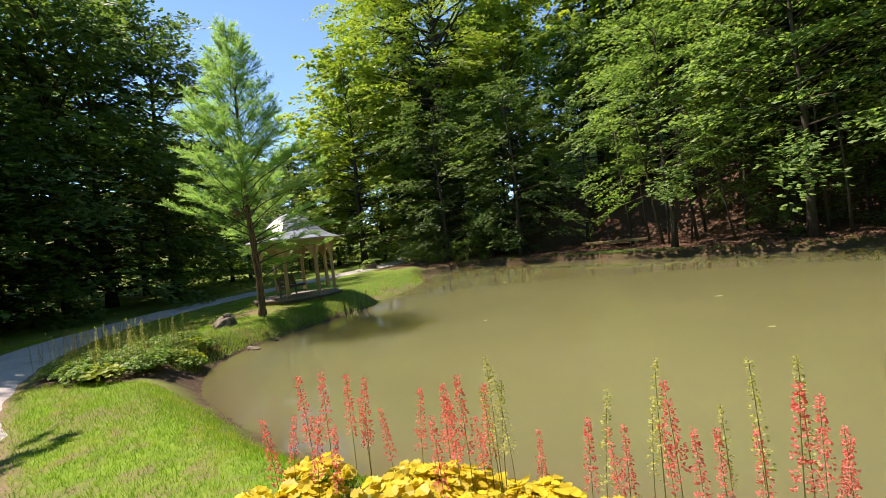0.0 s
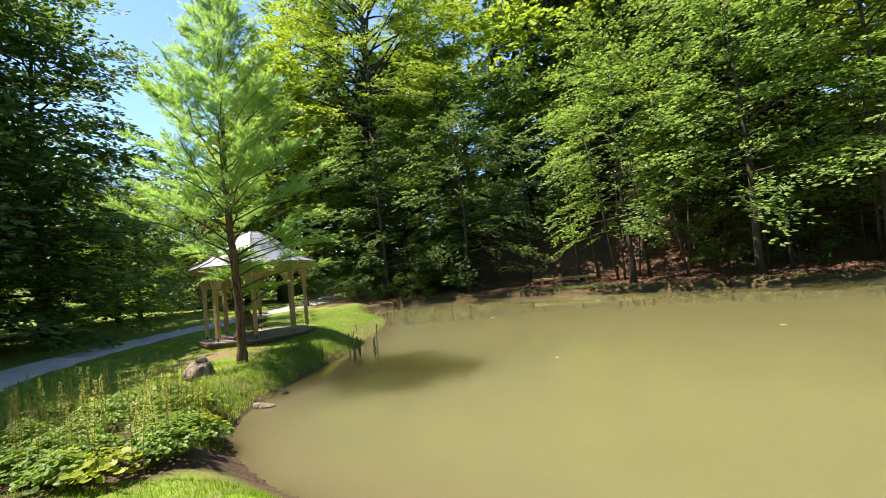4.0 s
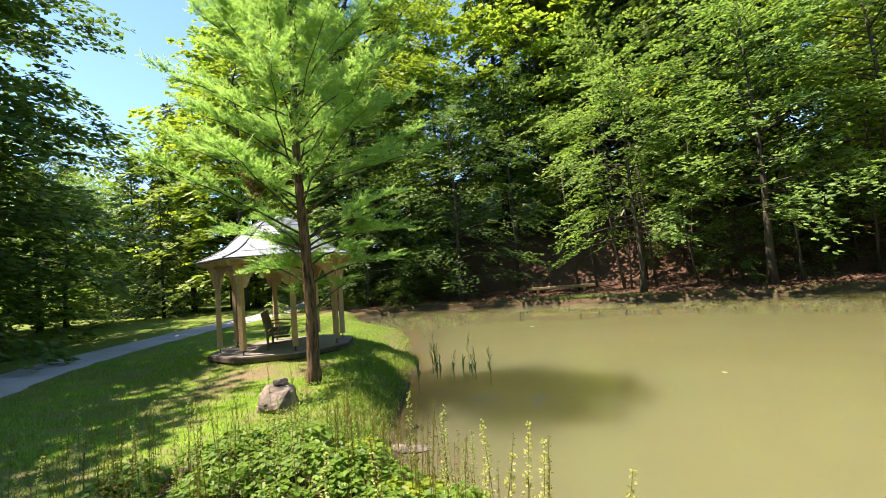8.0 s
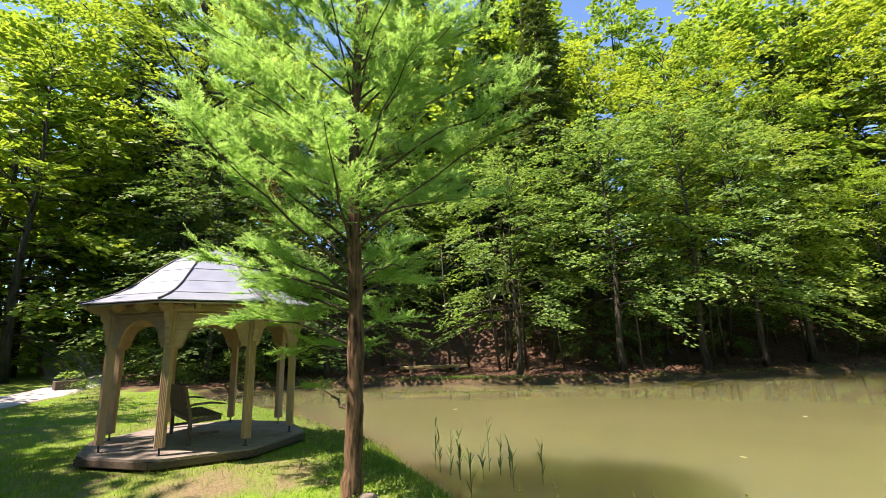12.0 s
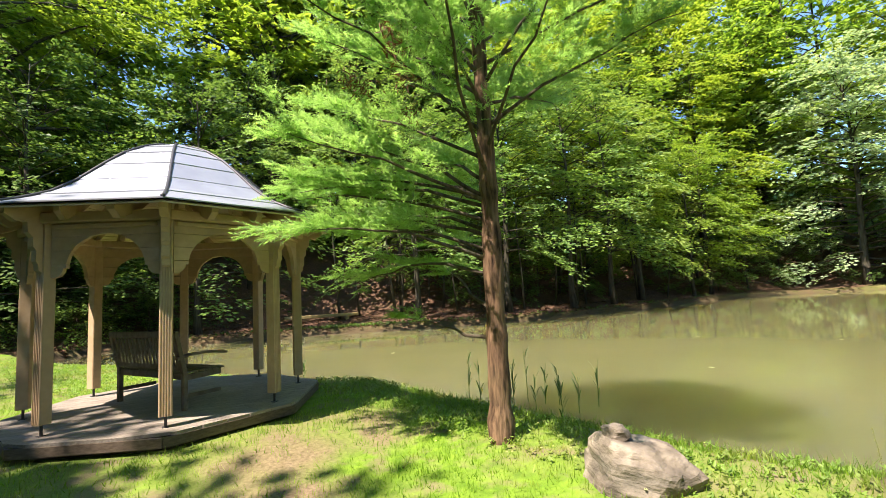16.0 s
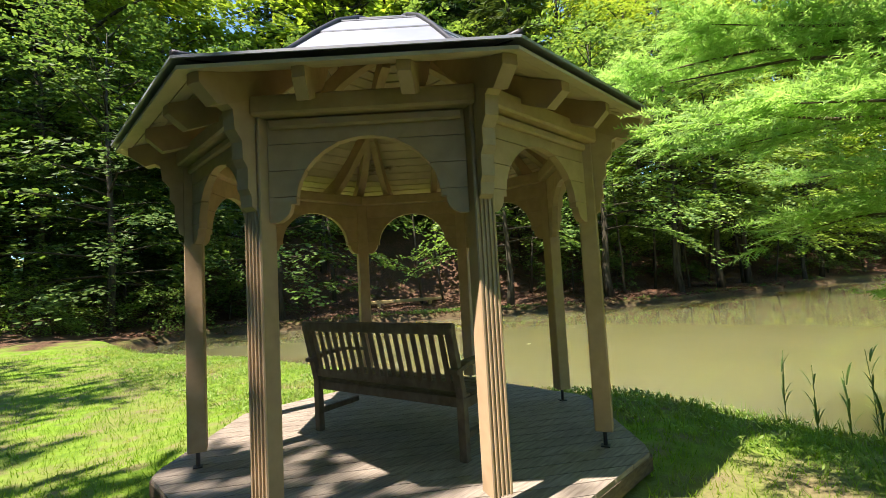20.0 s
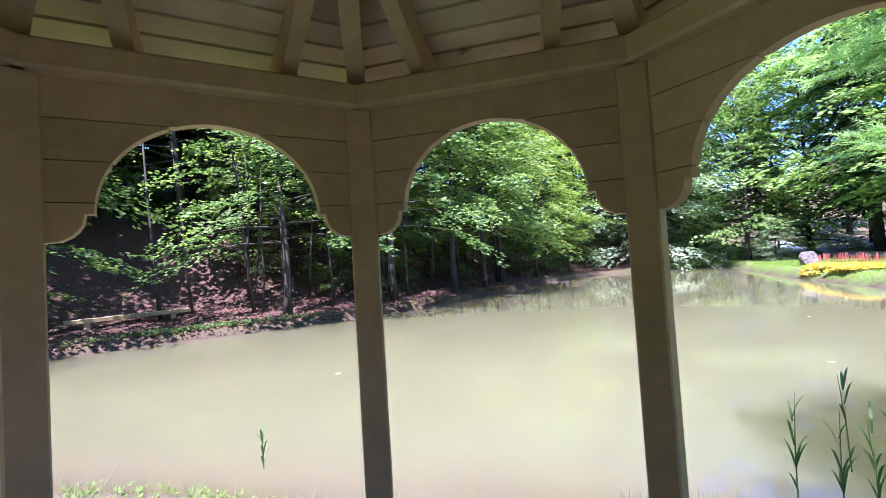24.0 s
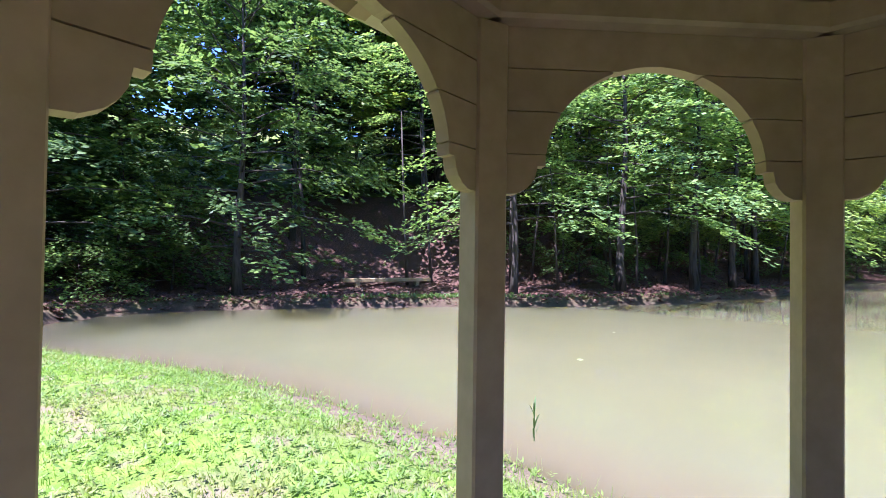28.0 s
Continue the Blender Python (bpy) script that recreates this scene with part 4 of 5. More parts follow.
s, j = 3.0, 0
while s < total - 4:
    x, y = along(s, rng.uniform(3.0, 8.5))
    if math.hypot(x - 2.0, y - 33.0) > 7.0:
        B4(x, y, rng.uniform(0, 360), rng.uniform(0.6, 1.05))
    s += rng.uniform(2.6, 4.6)
# thin bare trunks on the slope, one mesh each
pole_w = Heap()
pole_w.limb([(0, 0, -0.3), (0.15, 0.05, 4.0), (0.1, 0.2, 9.0), (0.3, 0.1, 15.0)], [0.16, 0.12, 0.09, 0.04], 7)
pole_mesh = pole_w.mesh("trunk", True)
for j in range(58):
    s = rng.uniform(2, total - 6) if j < 34 else rng.uniform(10, 42)
    x, y = along(s, rng.uniform(5.5, 16) if j < 34 else rng.uniform(2.2, 6.5))
    ob = new("bare_trunk", pole_mesh)
    if not pole_mesh.materials:
        pole_mesh.materials.append(M_BARK)
    ob.matrix_basis = pose(x, y, ground_at(x, y) - 0.1, rng.normal(0, 4), rng.normal(0, 4), rng.uniform(0, 360)) @ Matrix.Scale(rng.uniform(0.6, 0.95) if j < 34 else rng.uniform(0.42, 0.62), 4)
    tagged(ob, "slender bare tree trunk on the shaded slope", "tree trunk", "slope trunks")

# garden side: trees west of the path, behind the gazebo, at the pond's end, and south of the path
# B3 at (-12.5, -0.6) is an unseen tree added to shade the near lawn
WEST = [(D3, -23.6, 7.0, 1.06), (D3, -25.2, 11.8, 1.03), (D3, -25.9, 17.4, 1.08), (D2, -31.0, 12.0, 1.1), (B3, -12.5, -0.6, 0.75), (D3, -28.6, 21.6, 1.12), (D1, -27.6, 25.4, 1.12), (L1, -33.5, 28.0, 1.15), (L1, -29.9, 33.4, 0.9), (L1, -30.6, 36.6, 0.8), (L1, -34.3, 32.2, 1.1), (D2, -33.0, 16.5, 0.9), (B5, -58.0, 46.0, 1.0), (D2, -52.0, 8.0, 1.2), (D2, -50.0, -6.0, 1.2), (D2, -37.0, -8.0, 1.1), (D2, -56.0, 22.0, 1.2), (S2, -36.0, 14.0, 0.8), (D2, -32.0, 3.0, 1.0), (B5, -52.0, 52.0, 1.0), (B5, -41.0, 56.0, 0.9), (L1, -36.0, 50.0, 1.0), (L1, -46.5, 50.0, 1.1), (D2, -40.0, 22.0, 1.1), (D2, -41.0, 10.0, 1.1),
        (S1, -26.2, 40.0, 0.85), (S1, -31.5, 46.0, 1.15), (B5, -22.5, 50.0, 0.95), (B5, -20.0, 57.0, 1.1), (B5, -26.0, 58.0, 1.1), (S2, -34.0, 63.0, 1.0), (S2, -40.0, 71.0, 1.1), (B5, -33.0, 53.0, 0.85), (B5, -14.5, 57.0, 1.2),
        (B5, -17.0, 63.0, 1.2), (B3, -10.0, 60.0, 1.1), (B3, -3.0, 58.0, 1.1), (D2, -6.5, 43.5, 0.7), (D2, -9.6, 42.0, 0.48), (D2, -48.0, 30.0, 1.2), (L1, -46.0, 57.0, 1.2), (B5, -27.0, 72.0, 1.2),
        (B5, -9.0, 52.5, 1.3), (S2, -14.0, 51.5, 0.95), (B5, -6.0, 50.0, 1.2), (B5, -27.5, 48.0, 0.9), (B5, -20.8, 41.5, 1.2), (B5, -23.5, 47.0, 1.3), (B5, -30.5, 47.5, 0.85), (B5, 6.0, 46.0, 1.7), (S2, 9.5, 50.0, 1.45), (S2, 3.0, 50.0, 1.4), (B5, 12.5, 47.0, 1.7), (S2, 16.0, 44.0, 1.4), (B5, -12.0, 65.0, 1.5), (B5, -19.0, 68.0, 1.5), (B3, -6.0, 66.0, 1.4)]
EAST = [(P1, 47.0, 7.0, 1.85), (B5, 52.0, 15.0, 1.6), (L1, 46.0, -9.5, 1.7), (L1, 42.5, -2.2, 1.5), (G1, 36.0, -12.0, 1.6), (B4, -9.8, 40.0, 0.95), (B4, -7.4, 39.0, 0.9), (B4, -11.4, 43.0, 0.7), (BK, -12.8, 41.5, 0.85), (BK, -9.2, 45.5, 1.0), (G1, 51.0, -6.8, 1.4), (S2, 55.0, -8.0, 1.15), (G1, 25.5, -10.4, 1.15), (B5, 54.0, 22.0, 2.0), (B5, 57.0, 11.0, 2.0), (B5, 60.0, 1.0, 1.7), (B3, 64.0, 17.0, 1.65), (B5, 46.0, 27.0, 1.9), (B5, 38.0, 30.0, 1.8), (B5, 66.0, 8.0, 2.1), (B2, 42.0, 22.5, 1.5), (P1, 37.5, -2.8, 0.33), (S2, 68.0, -5.0, 1.0), (B5, 57.0, -9.0, 0.95),
        (G1, 31.0, -11.5, 1.3), (G1, 22.5, -15.5, 1.15), (D2, 41.0, -17.0, 1.1), (G1, 17.5, -17.0, 1.1), (G1, 10.0, -15.5, 1.05), (D2, 2.0, -13.5, 1.1), (D2, -7.0, -11.0, 1.1), (D2, -16.0, -8.0, 1.0), (D2, -25.0, -3.0, 1.0),
        (D2, 31.0, -23.0, 1.2), (D2, 18.0, -25.0, 1.2), (D2, 44.0, -25.0, 1.2), (D2, 8.0, -24.0, 1.2), (B3, 55.0, -20.0, 1.0)]
for kind, x, y, size in WEST + EAST:
    kind(x, y, rng.uniform(0, 360), size)
for x, y, size in [(44.6, 2.4, 0.8), (45.6, 4.6, 0.7), (22, -12.0, 1.2), (17.5, -11.4, 1.1), (27, -12.2, 1.0), (12.5, -10.6, 1.2), (8.0, -9.5, 1.0), (33, -11.6, 1.2), (-17.2, 40.6, 1.2), (-12.8, 36.2, 0.8), (-11.0, 37.0, 0.9), (-15.2, 29.8, 0.5), (-13.2, 37.6, 1.3), (-15.2, 41.5, 1.4), (-9.2, 36.6, 1.2)]:
    SH(x, y, rng.uniform(0, 360), size)

# ---- the feathery conifer beside the gazebo ----
TX, TY = -10.13, 12.68
TZ = ground_at(TX, TY)
rng = np.random.default_rng(77)
wood, arms = Heap(), []


def add_arm(pts, r0, r1):
    arm = Heap()
    arm.limb(pts, np.linspace(r0, r1, len(pts)), 6)
    arms.append(arm.mesh("limb", True))


tall = 9.65
zz = np.array([-0.15, 0.05, 0.35, 0.9, 1.6, 2.4, 3.4, 4.6, 6.0, 7.4, 8.6, tall])
line = np.stack([0.035 * np.sin(zz * 1.1) - 0.02 * zz * 0.3, 0.03 * np.sin(zz * 0.9 + 1), zz], 1)
rad = np.interp(zz, [-0.15, 0.05, 0.35, 1.0, 2.6, 5.0, 8.0, tall], [0.150, 0.128, 0.113, 0.105, 0.092, 0.062, 0.030, 0.008])
fine_z = np.linspace(-0.15, tall, 60)
fine_line = np.stack([np.interp(fine_z, zz, line[:, i]) for i in range(3)], 1)
wood.limb(fine_line, np.interp(fine_z, zz, rad) * (1 + 0.06 * rng.normal(size=60)), 14)


def crown_radius(z):
    """The reach of the crown at a height over the foot: widest at a third, thin towards the tip."""
    return float(np.interp(z, [2.2, 2.8, 3.4, 4.3, 5.3, 6.2, 7.2, 8.4, 9.3, 9.9], [1.1, 1.9, 2.3, 2.4, 2.2, 1.85, 1.4, 0.8, 0.35, 0.05]))


def off_axis(way, lean, flat):
    """A way that leaves the given one by the angle lean, mostly sideways when flat is high."""
    side = unit(np.cross(way, np.array((0.0, 0.0, 1.0))))
    up = np.cross(side, way)
    phi = rng.choice((0.0, math.pi)) + rng.normal(0.0, 1.15 - flat)
    return way * math.cos(lean) + (side * math.cos(phi) + up * abs(math.sin(phi))) * math.sin(lean)


# boughs: bearing, height, length, rise, droop, bare share, flatness, fullness
BOUGHS = []
for i in range(84):
    t = i / 83
    z = 2.30 + 6.85 * t
    az = i * 2.39996 + rng.normal(0, 0.3)
    if z < 2.85 and -2.4 < (az + math.pi) % (2 * math.pi) - math.pi < 0.4:
        continue                                                       # bare on the pond and path sides low down
    rise = 0.55 + 0.42 * t + rng.normal(0, 0.10)
    ln = 1.5
    for _ in range(5):
        ln = max(0.25, crown_radius(z + ln * math.sin(rise) * 0.85) / math.cos(rise))
    BOUGHS.append((az, z, ln * rng.uniform(0.74, 1.06), rise, 0.10 - 0.05 * t, 0.24, 0.45, 1.08 if t < 0.5 else 0.75))
# low boughs on the gazebo's side, flatter, with hanging tips
for az, z, ln, rise, droop in ((1.95, 1.85, 2.35, 0.42, 0.26), (2.20, 2.15, 2.45, 0.40, 0.18), (1.62, 2.00, 2.10, 0.42, 0.28), (2.55, 2.35, 2.10, 0.42, 0.14), (1.80, 2.40, 2.20, 0.36, 0.16), (2.05, 1.60, 1.75, 0.36, 0.34), (1.25, 2.40, 2.05, 0.45, 0.20), (0.75, 2.55, 2.0, 0.48, 0.18), (1.10, 1.75, 2.55, 0.36, 0.16), (1.28, 2.05, 2.6, 0.38, 0.16), (1.0, 2.35, 2.6, 0.36, 0.16), (2.35, 1.75, 2.2, 0.44, 0.24), (2.0, 2.3, 2.6, 0.38, 0.2)):
    BOUGHS.append((az, z, ln, rise, droop, 0.28, 0.55, 1.05 if az > 1.5 else 0.8))
BOUGHS += [(1.72, 0.95, 1.15, 0.28, 0.05, 0.66, 0.7, 0.5), (1.25, 1.22, 1.65, 0.50, 0.10, 0.58, 0.8, 0.6)]
cs, ds, ns, ls = [], [], [], []
for az, z, ln, rise, droop, first, flat, full in BOUGHS:
    t = max(0.0, (z - 2.3) / 6.85)
    p0 = np.array([np.interp(z, zz, line[:, 0]), np.interp(z, zz, line[:, 1]), z])
    pts = bent(p0, az, ln, rise, droop, 8, rng.normal(0, 0.22))
    pts[2:-1] += rng.normal(0, 0.018, (5, 3))
    add_arm(pts, 0.024 * (1 - 0.62 * t), 0.003)
    for b_ in range(int((6 + 8.5 * ln) * full)):
        s = first + (1 - first) * rng.uniform(0, 1) ** 0.85
        q, tg = at_limb(pts, np.array([s]))
        way = off_axis(tg[0], rng.uniform(0.45, 1.15) * (1.15 - 0.5 * s), flat)
        sub_len = rng.uniform(0.35, 0.85) * (1.2 - 0.6 * s) * min(1.0, 0.40 + 0.40 * ln)
        if first > 0.5:
            sub_len *= 0.6
        u = np.linspace(0, 1, 5)[:, None]
        sp = q[0] + way * sub_len * u - np.array((0, 0, 0.14)) * sub_len * u ** 2
        k_ = int(7 + 18 * sub_len)
        ss = np.sort(rng.uniform(0.05, 1.0, k_))
        qq, tt = at_limb(sp, ss)
        cs.append(qq)
        ds.append(np.array([off_axis(tt[i], rng.uniform(0.45, 1.35) * (1.1 - 0.55 * ss[i]), flat) for i in range(k_)]))
        ns.append(np.stack([rng.normal(0, 0.45, k_), rng.normal(0, 0.45, k_), np.ones(k_)], 1))
        ls.append(rng.uniform(0.10, 0.24, k_))
c, d, nn, ln = (np.concatenate(v) for v in (cs, ds, ns, ls))
d, nn = unit(d), unit(nn)
n_t = len(c)
# every twig is a feather: two ranks of soft needles
m = 18
u = np.linspace(0.04, 1.0, m)[None, :].repeat(n_t, 0)
side = unit(np.cross(d, nn))
bend = np.array((0, 0, -0.16))
p = c[:, None] + d[:, None] * (u * ln[:, None])[..., None] + bend * ((u ** 2) * ln[:, None])[..., None]
sgn = np.where(np.arange(m) % 2 == 0, 1.0, -1.0)[None, :, None]
nd = unit(d[:, None] * 0.75 + side[:, None] * sgn * 0.85 + rng.normal(0, 0.3, (n_t, m, 3)))
nnn = unit(nn[:, None] + rng.normal(0, 0.3, (n_t, m, 3)))
nl = (0.058 * np.sqrt(np.clip(1.15 - u, 0.15, 1)) * rng.uniform(0.75, 1.25, (n_t, m)))[..., None]
nw = unit(np.cross(nd, nnn)) * 0.0046
q = np.stack([p - nw, p + nw, p + nd * nl - np.array((0, 0, 0.12)) * nl], 2).reshape(-1, 3)
crown = Heap()
crown.add(q, np.arange(len(q)).reshape(-1, 3))
# the twigs themselves, thin three-sided slivers
tw = side * 0.0022
q = np.stack([c - tw, c + tw, c + d * ln[:, None] + bend * ln[:, None]], 1).reshape(-1, 3)
crown.add(q, np.arange(len(q)).reshape(-1, 3))
cypress = thing("feathery_conifer", (TX, TY, TZ), "young feathery bright green conifer with reddish bark beside the gazebo", "tree")
piece("trunk", wood.mesh("trunk", True), M_REDBARK, cypress)
piece("crown", crown.mesh("crown"), M_CYPRESS, cypress)
for arm in arms:
    piece("limb", arm, M_TWIG, cypress)
# tufts of dead brown needles
tuft = Heap()
for px2, py2, pz2 in ((-1.07, 0.23, 3.85), (-1.0, 0.28, 3.72), (-1.12, 0.79, 3.6), (-1.0, 0.7, 3.5), (-0.07, 0.96, 4.25), (-0.85, 0.3, 3.5), (-0.6, 0.5, 3.3), (0.3, -0.5, 4.4)):
    k_ = 60
    q = np.array((px2, py2, pz2)) + rng.normal(0, 0.06, (k_, 3))
    leaves(tuft, q, rng.normal(0, 1, (k_, 3)) - np.array((0, 0, 0.6)), rng.normal(0, 1, (k_, 3)), rng.uniform(0.06, 0.13, k_), np.full(k_, 0.012))
tagged(piece("dead_growth", tuft.mesh("dead_growth"), M_DEAD, cypress, "withered brown needles"), kind="stuff")

# ---- rocks ----
def rock_bm(sx, sy, sz, seed, cuts=3, rough=0.22, flat=0.0):
    bm = bmesh.new()
    bmesh.ops.create_icosphere(bm, subdivisions=cuts, radius=1.0)
    pick = random.Random(seed)
    planes = [(Vector((0, 0, 1)), 0.80), (Vector((0, 0, -1)), 0.8)]
    for _ in range(16):
        n = Vector((pick.gauss(0, 1), pick.gauss(0, 1), pick.gauss(0, 0.7)))
        planes.append((n.normalized(), pick.uniform(0.74, 1.0)))
    for v_ in bm.verts:
        p = v_.co.copy()
        q = p.normalized()
        big = noise.noise(q * 1.3 + Vector((seed, 0, 0)))
        small = noise.noise(q * 4.0 + Vector((0, seed, 0)))
        r = min(h / max(0.05, q.dot(n)) for n, h in planes)
        r = r * (1 + 0.35 * rough * big + 0.035 * small + 0.02 * math.sin(q.z * 16 + 3 * big))
        v_.co = Vector((q.x * sx, q.y * sy, q.z * sz)) * r
        if flat:
            v_.co.z += flat * v_.co.x
    return bm


def rock(name, x, y, sx, sy, sz, seed, label, turn=0, tilt=0.0, z=None, group="", cuts=3):
    zz = (ground_at(x, y) + sz * 0.55) if z is None else z
    ob = part(name, rock_bm(sx, sy, sz, seed, cuts, 0.22), M_ROCK, None, "", False)
    ob.matrix_basis = pose(x, y, zz, 0, tilt, turn)
    return tagged(ob, label, "rock", group)


rock("boulder", -10.38, 11.36, 0.42, 0.33, 0.38, 3, "pale layered boulder lying beside the conifer", 100, -9, -0.21, "", 4)
rock("rock", -10.44, 11.53, 0.40, 0.28, 0.14, 8, "flat stone under the boulder", 80, 4, -0.30)
rock("top_stone", -10.38, 11.48, 0.13, 0.11, 0.08, 12, "small pale stone resting on the boulder", 30, 0, 0.135)
rng = np.random.default_rng(91)
for j in range(3):
    i = int(rng.integers(22, 29))
    p = SHORE[i]
    q = p + rng.normal(0, 0.18, 2)
    s = rng.uniform(0.04, 0.10)
    rock("shore_stone", q[0], q[1], s * 1.3, s, s * 0.7, 20 + j, "small dark stone at the muddy water's edge", rng.uniform(0, 360), 0, WATER + s * 0.25, "shore stones", 2)


# ---- grass ----
def blades(name, x, y, hgt, wid, rng, mat, label, lean=0.5, d=None):
    z = height(x, y, d)
    n = len(x)
    a = rng.uniform(0, 2 * math.pi, n)
    b = rng.uniform(0, 2 * math.pi, n)
    base = np.stack([x, y, z - 0.01], 1)
    s = np.stack([np.cos(a), np.sin(a), np.zeros(n)], 1) * (wid / 2)[:, None]
    ln = rng.uniform(0.1, lean, n) * hgt
    tip = base + np.stack([np.cos(b) * ln, np.sin(b) * ln, hgt], 1)
    vs = np.stack([base - s, base + s, tip], 1).reshape(-1, 3)
    me2 = mesh_of(name, vs.tolist(), np.arange(3 * n).reshape(n, 3).tolist())
    ob = piece(name, me2, mat)
    return tagged(ob, label, "grass", kind="stuff")


def scatter(rng, n, x0, x1, y0, y1, keep):
    x, y = rng.uniform(x0, x1, n), rng.uniform(y0, y1, n)
    d = shore_distance(x, y)
    t = to_line(x, y, TRACK)
    ok = (d > 0.16 + 0.22 * rng.uniform(0, 1, n) ** 2) & (t > TRACK_HALF * 0.97 + rng.uniform(-0.05, 0.12, n)) & (np.hypot(x - GX, y - GY) > 1.8) & keep(x, y, d, t)
    return x[ok], y[ok], d[ok]


x, y, d = scatter(rng, 190000, -19, -8, 7.5, 30, lambda x, y, d, t: rng.uniform(0, 1, x.shape) < np.clip(7.5 / (3 + np.hypot(x + 13.5, y - 12.5)), 0.12, 1))
bare = np.clip(1.1 - np.hypot((x + 11.6) / 1.6, (y - 14.0) / 0.8), 0, 1)
thin = np.clip(9.0 * rough_field(x * 1.9 + 3, y * 1.9) - 0.05, 0, 0.8) * np.maximum(step(4.8, 2.4, np.hypot(x + 12.4, y - 13.4)), 0.8 * step(4.0, 2.0, np.hypot(x + 10.6, y - 19.5)))
shore_bare = 0.9 * step(1.15, 0.55, d + 6 * rough_field(2 * x, 2 * y)) * step(16.2, 17.5, y) * step(27, 24, y)
ok = rng.uniform(0, 1, len(x)) > np.maximum(np.maximum(bare * 0.95, thin), shore_bare)
x, y, d = x[ok], y[ok], d[ok]
blades("grass", x, y, rng.uniform(0.035, 0.085, len(x)) + 0.05 * step(1.2, 0.2, d), rng.uniform(0.006, 0.012, len(x)), rng, M_GRASS, "short sunlit lawn grass round the gazebo", 0.8, d)
x, y, d = scatter(rng, 150000, -9.5, 3, 0.2, 6.2, lambda x, y, d, t: ~inside(x, y, BED))
blades("grass", x, y, rng.uniform(0.03, 0.07, len(x)), rng.uniform(0.005, 0.010, len(x)), rng, M_GRASS, "mown bright lawn between path and pond", 0.8, d)
x, y, d = scatter(rng, 60000, 3, 34, -6, 4, lambda x, y, d, t: d > 0.2)
blades("grass", x, y, rng.uniform(0.04, 0.09, len(x)), rng.uniform(0.015, 0.03, len(x)), rng, M_GRASS, "lawn strip along the pond's far garden side", 0.8, d)
x, y, d = scatter(rng, 40000, -11.5, -7.4, 8.5, 31, lambda x, y, d, t: (d < 1.3) & ((y < 16.5) | (rng.uniform(0, 1, x.shape) < 0.18 + 0.3 * step(23, 27, y))))
blades("bank_grass", x, y, rng.uniform(0.07, 0.24, len(x)) * (0.5 + 0.5 * step(1.3, 0.3, d)), rng.uniform(0.006, 0.012, len(x)), rng, M_WEED, "rough taller grass along the bank", 0.7, d)

# low broad weeds on the bank
heap = Heap()
x, y, d = scatter(rng, 9000, -12.5, -7.6, 9.5, 29, lambda x, y, d, t: ((d < 1.9) & ((y < 17) | (rng.uniform(0, 1, x.shape) < 0.45))) | ((y > 17) & (d > 0.9) & (d < 4.0)))
zc = height(x, y, d)
for j in range(5):
    k_ = len(x)
    a = rng.uniform(0, 2 * math.pi, k_)
    el = rng.uniform(0.2, 1.0, k_)
    way = np.stack([np.cos(a) * np.cos(el), np.sin(a) * np.cos(el), np.sin(el)], 1)
    base = np.stack([x, y, zc], 1) + rng.normal(0, 0.02, (k_, 3))
    base[:, 2] = zc + rng.uniform(0.0, 0.06, k_)
    leaves(heap, base, way, np.tile((0, 0, 1.0), (k_, 1)) + rng.normal(0, 0.3, (k_, 3)), rng.uniform(0.03, 0.075, k_), rng.uniform(0.014, 0.032, k_))
tagged(piece("bank_weeds", heap.mesh("bank_weeds"), M_WEED), "low leafy weeds and clover along the bank", "weeds", kind="stuff")

# low green growth along the foot of the wooded bank
heap = Heap()
foot = np.array([along(s, o) for s, o in zip(np.concatenate([rng.normal(13.0, 2.0, 300), rng.uniform(0, 44, 200)]), 0.35 + 0.9 * rng.uniform(0, 1, 500) ** 1.3)])
for j in range(5):
    k_ = len(foot)
    a = rng.uniform(0, 2 * math.pi, k_)
    el = rng.uniform(0.0, 1.0, k_)
    base = np.stack([foot[:, 0], foot[:, 1], height(foot[:, 0], foot[:, 1]) + 0.01], 1) + rng.normal(0, 0.03, (k_, 3))
    way = np.stack([np.cos(a) * np.cos(el), np.sin(a) * np.cos(el), np.sin(el)], 1)
    leaves(heap, base, way, np.tile((0, 0, 1.0), (k_, 1)) + rng.normal(0, 0.3, (k_, 3)), rng.uniform(0.08, 0.2, k_), rng.uniform(0.05, 0.10, k_))
tagged(piece("bank_growth", heap.mesh("bank_growth"), M_DARKLEAF), "low dark green growth along the wooded bank's foot", "weeds", kind="stuff")

# fallen leaves on the wooded slope, and dead twigs among them
heap = Heap()
n = 26000
foot = np.array([along(s, o) for s, o in zip(rng.uniform(-1, 44, n), 0.12 + 11.0 * rng.uniform(0, 1, n) ** 1.5)])
fell = np.stack([foot[:, 0], foot[:, 1], height(foot[:, 0], foot[:, 1]) + rng.uniform(0.01, 0.05, n)], 1)
a = rng.uniform(0, 2 * math.pi, n)
size = rng.uniform(0.07, 0.17, n)
leaves(heap, fell, np.stack([np.cos(a), np.sin(a), rng.normal(0, 0.25, n)], 1), np.tile((0, 0, 1.0), (n, 1)) + rng.normal(0, 0.4, (n, 3)), size, size * 0.62)
tagged(piece("fallen_leaves", heap.mesh("fallen_leaves"), M_LITTER), "reddish-brown fallen beech leaves on the wooded slope", "leaf litter", kind="stuff")
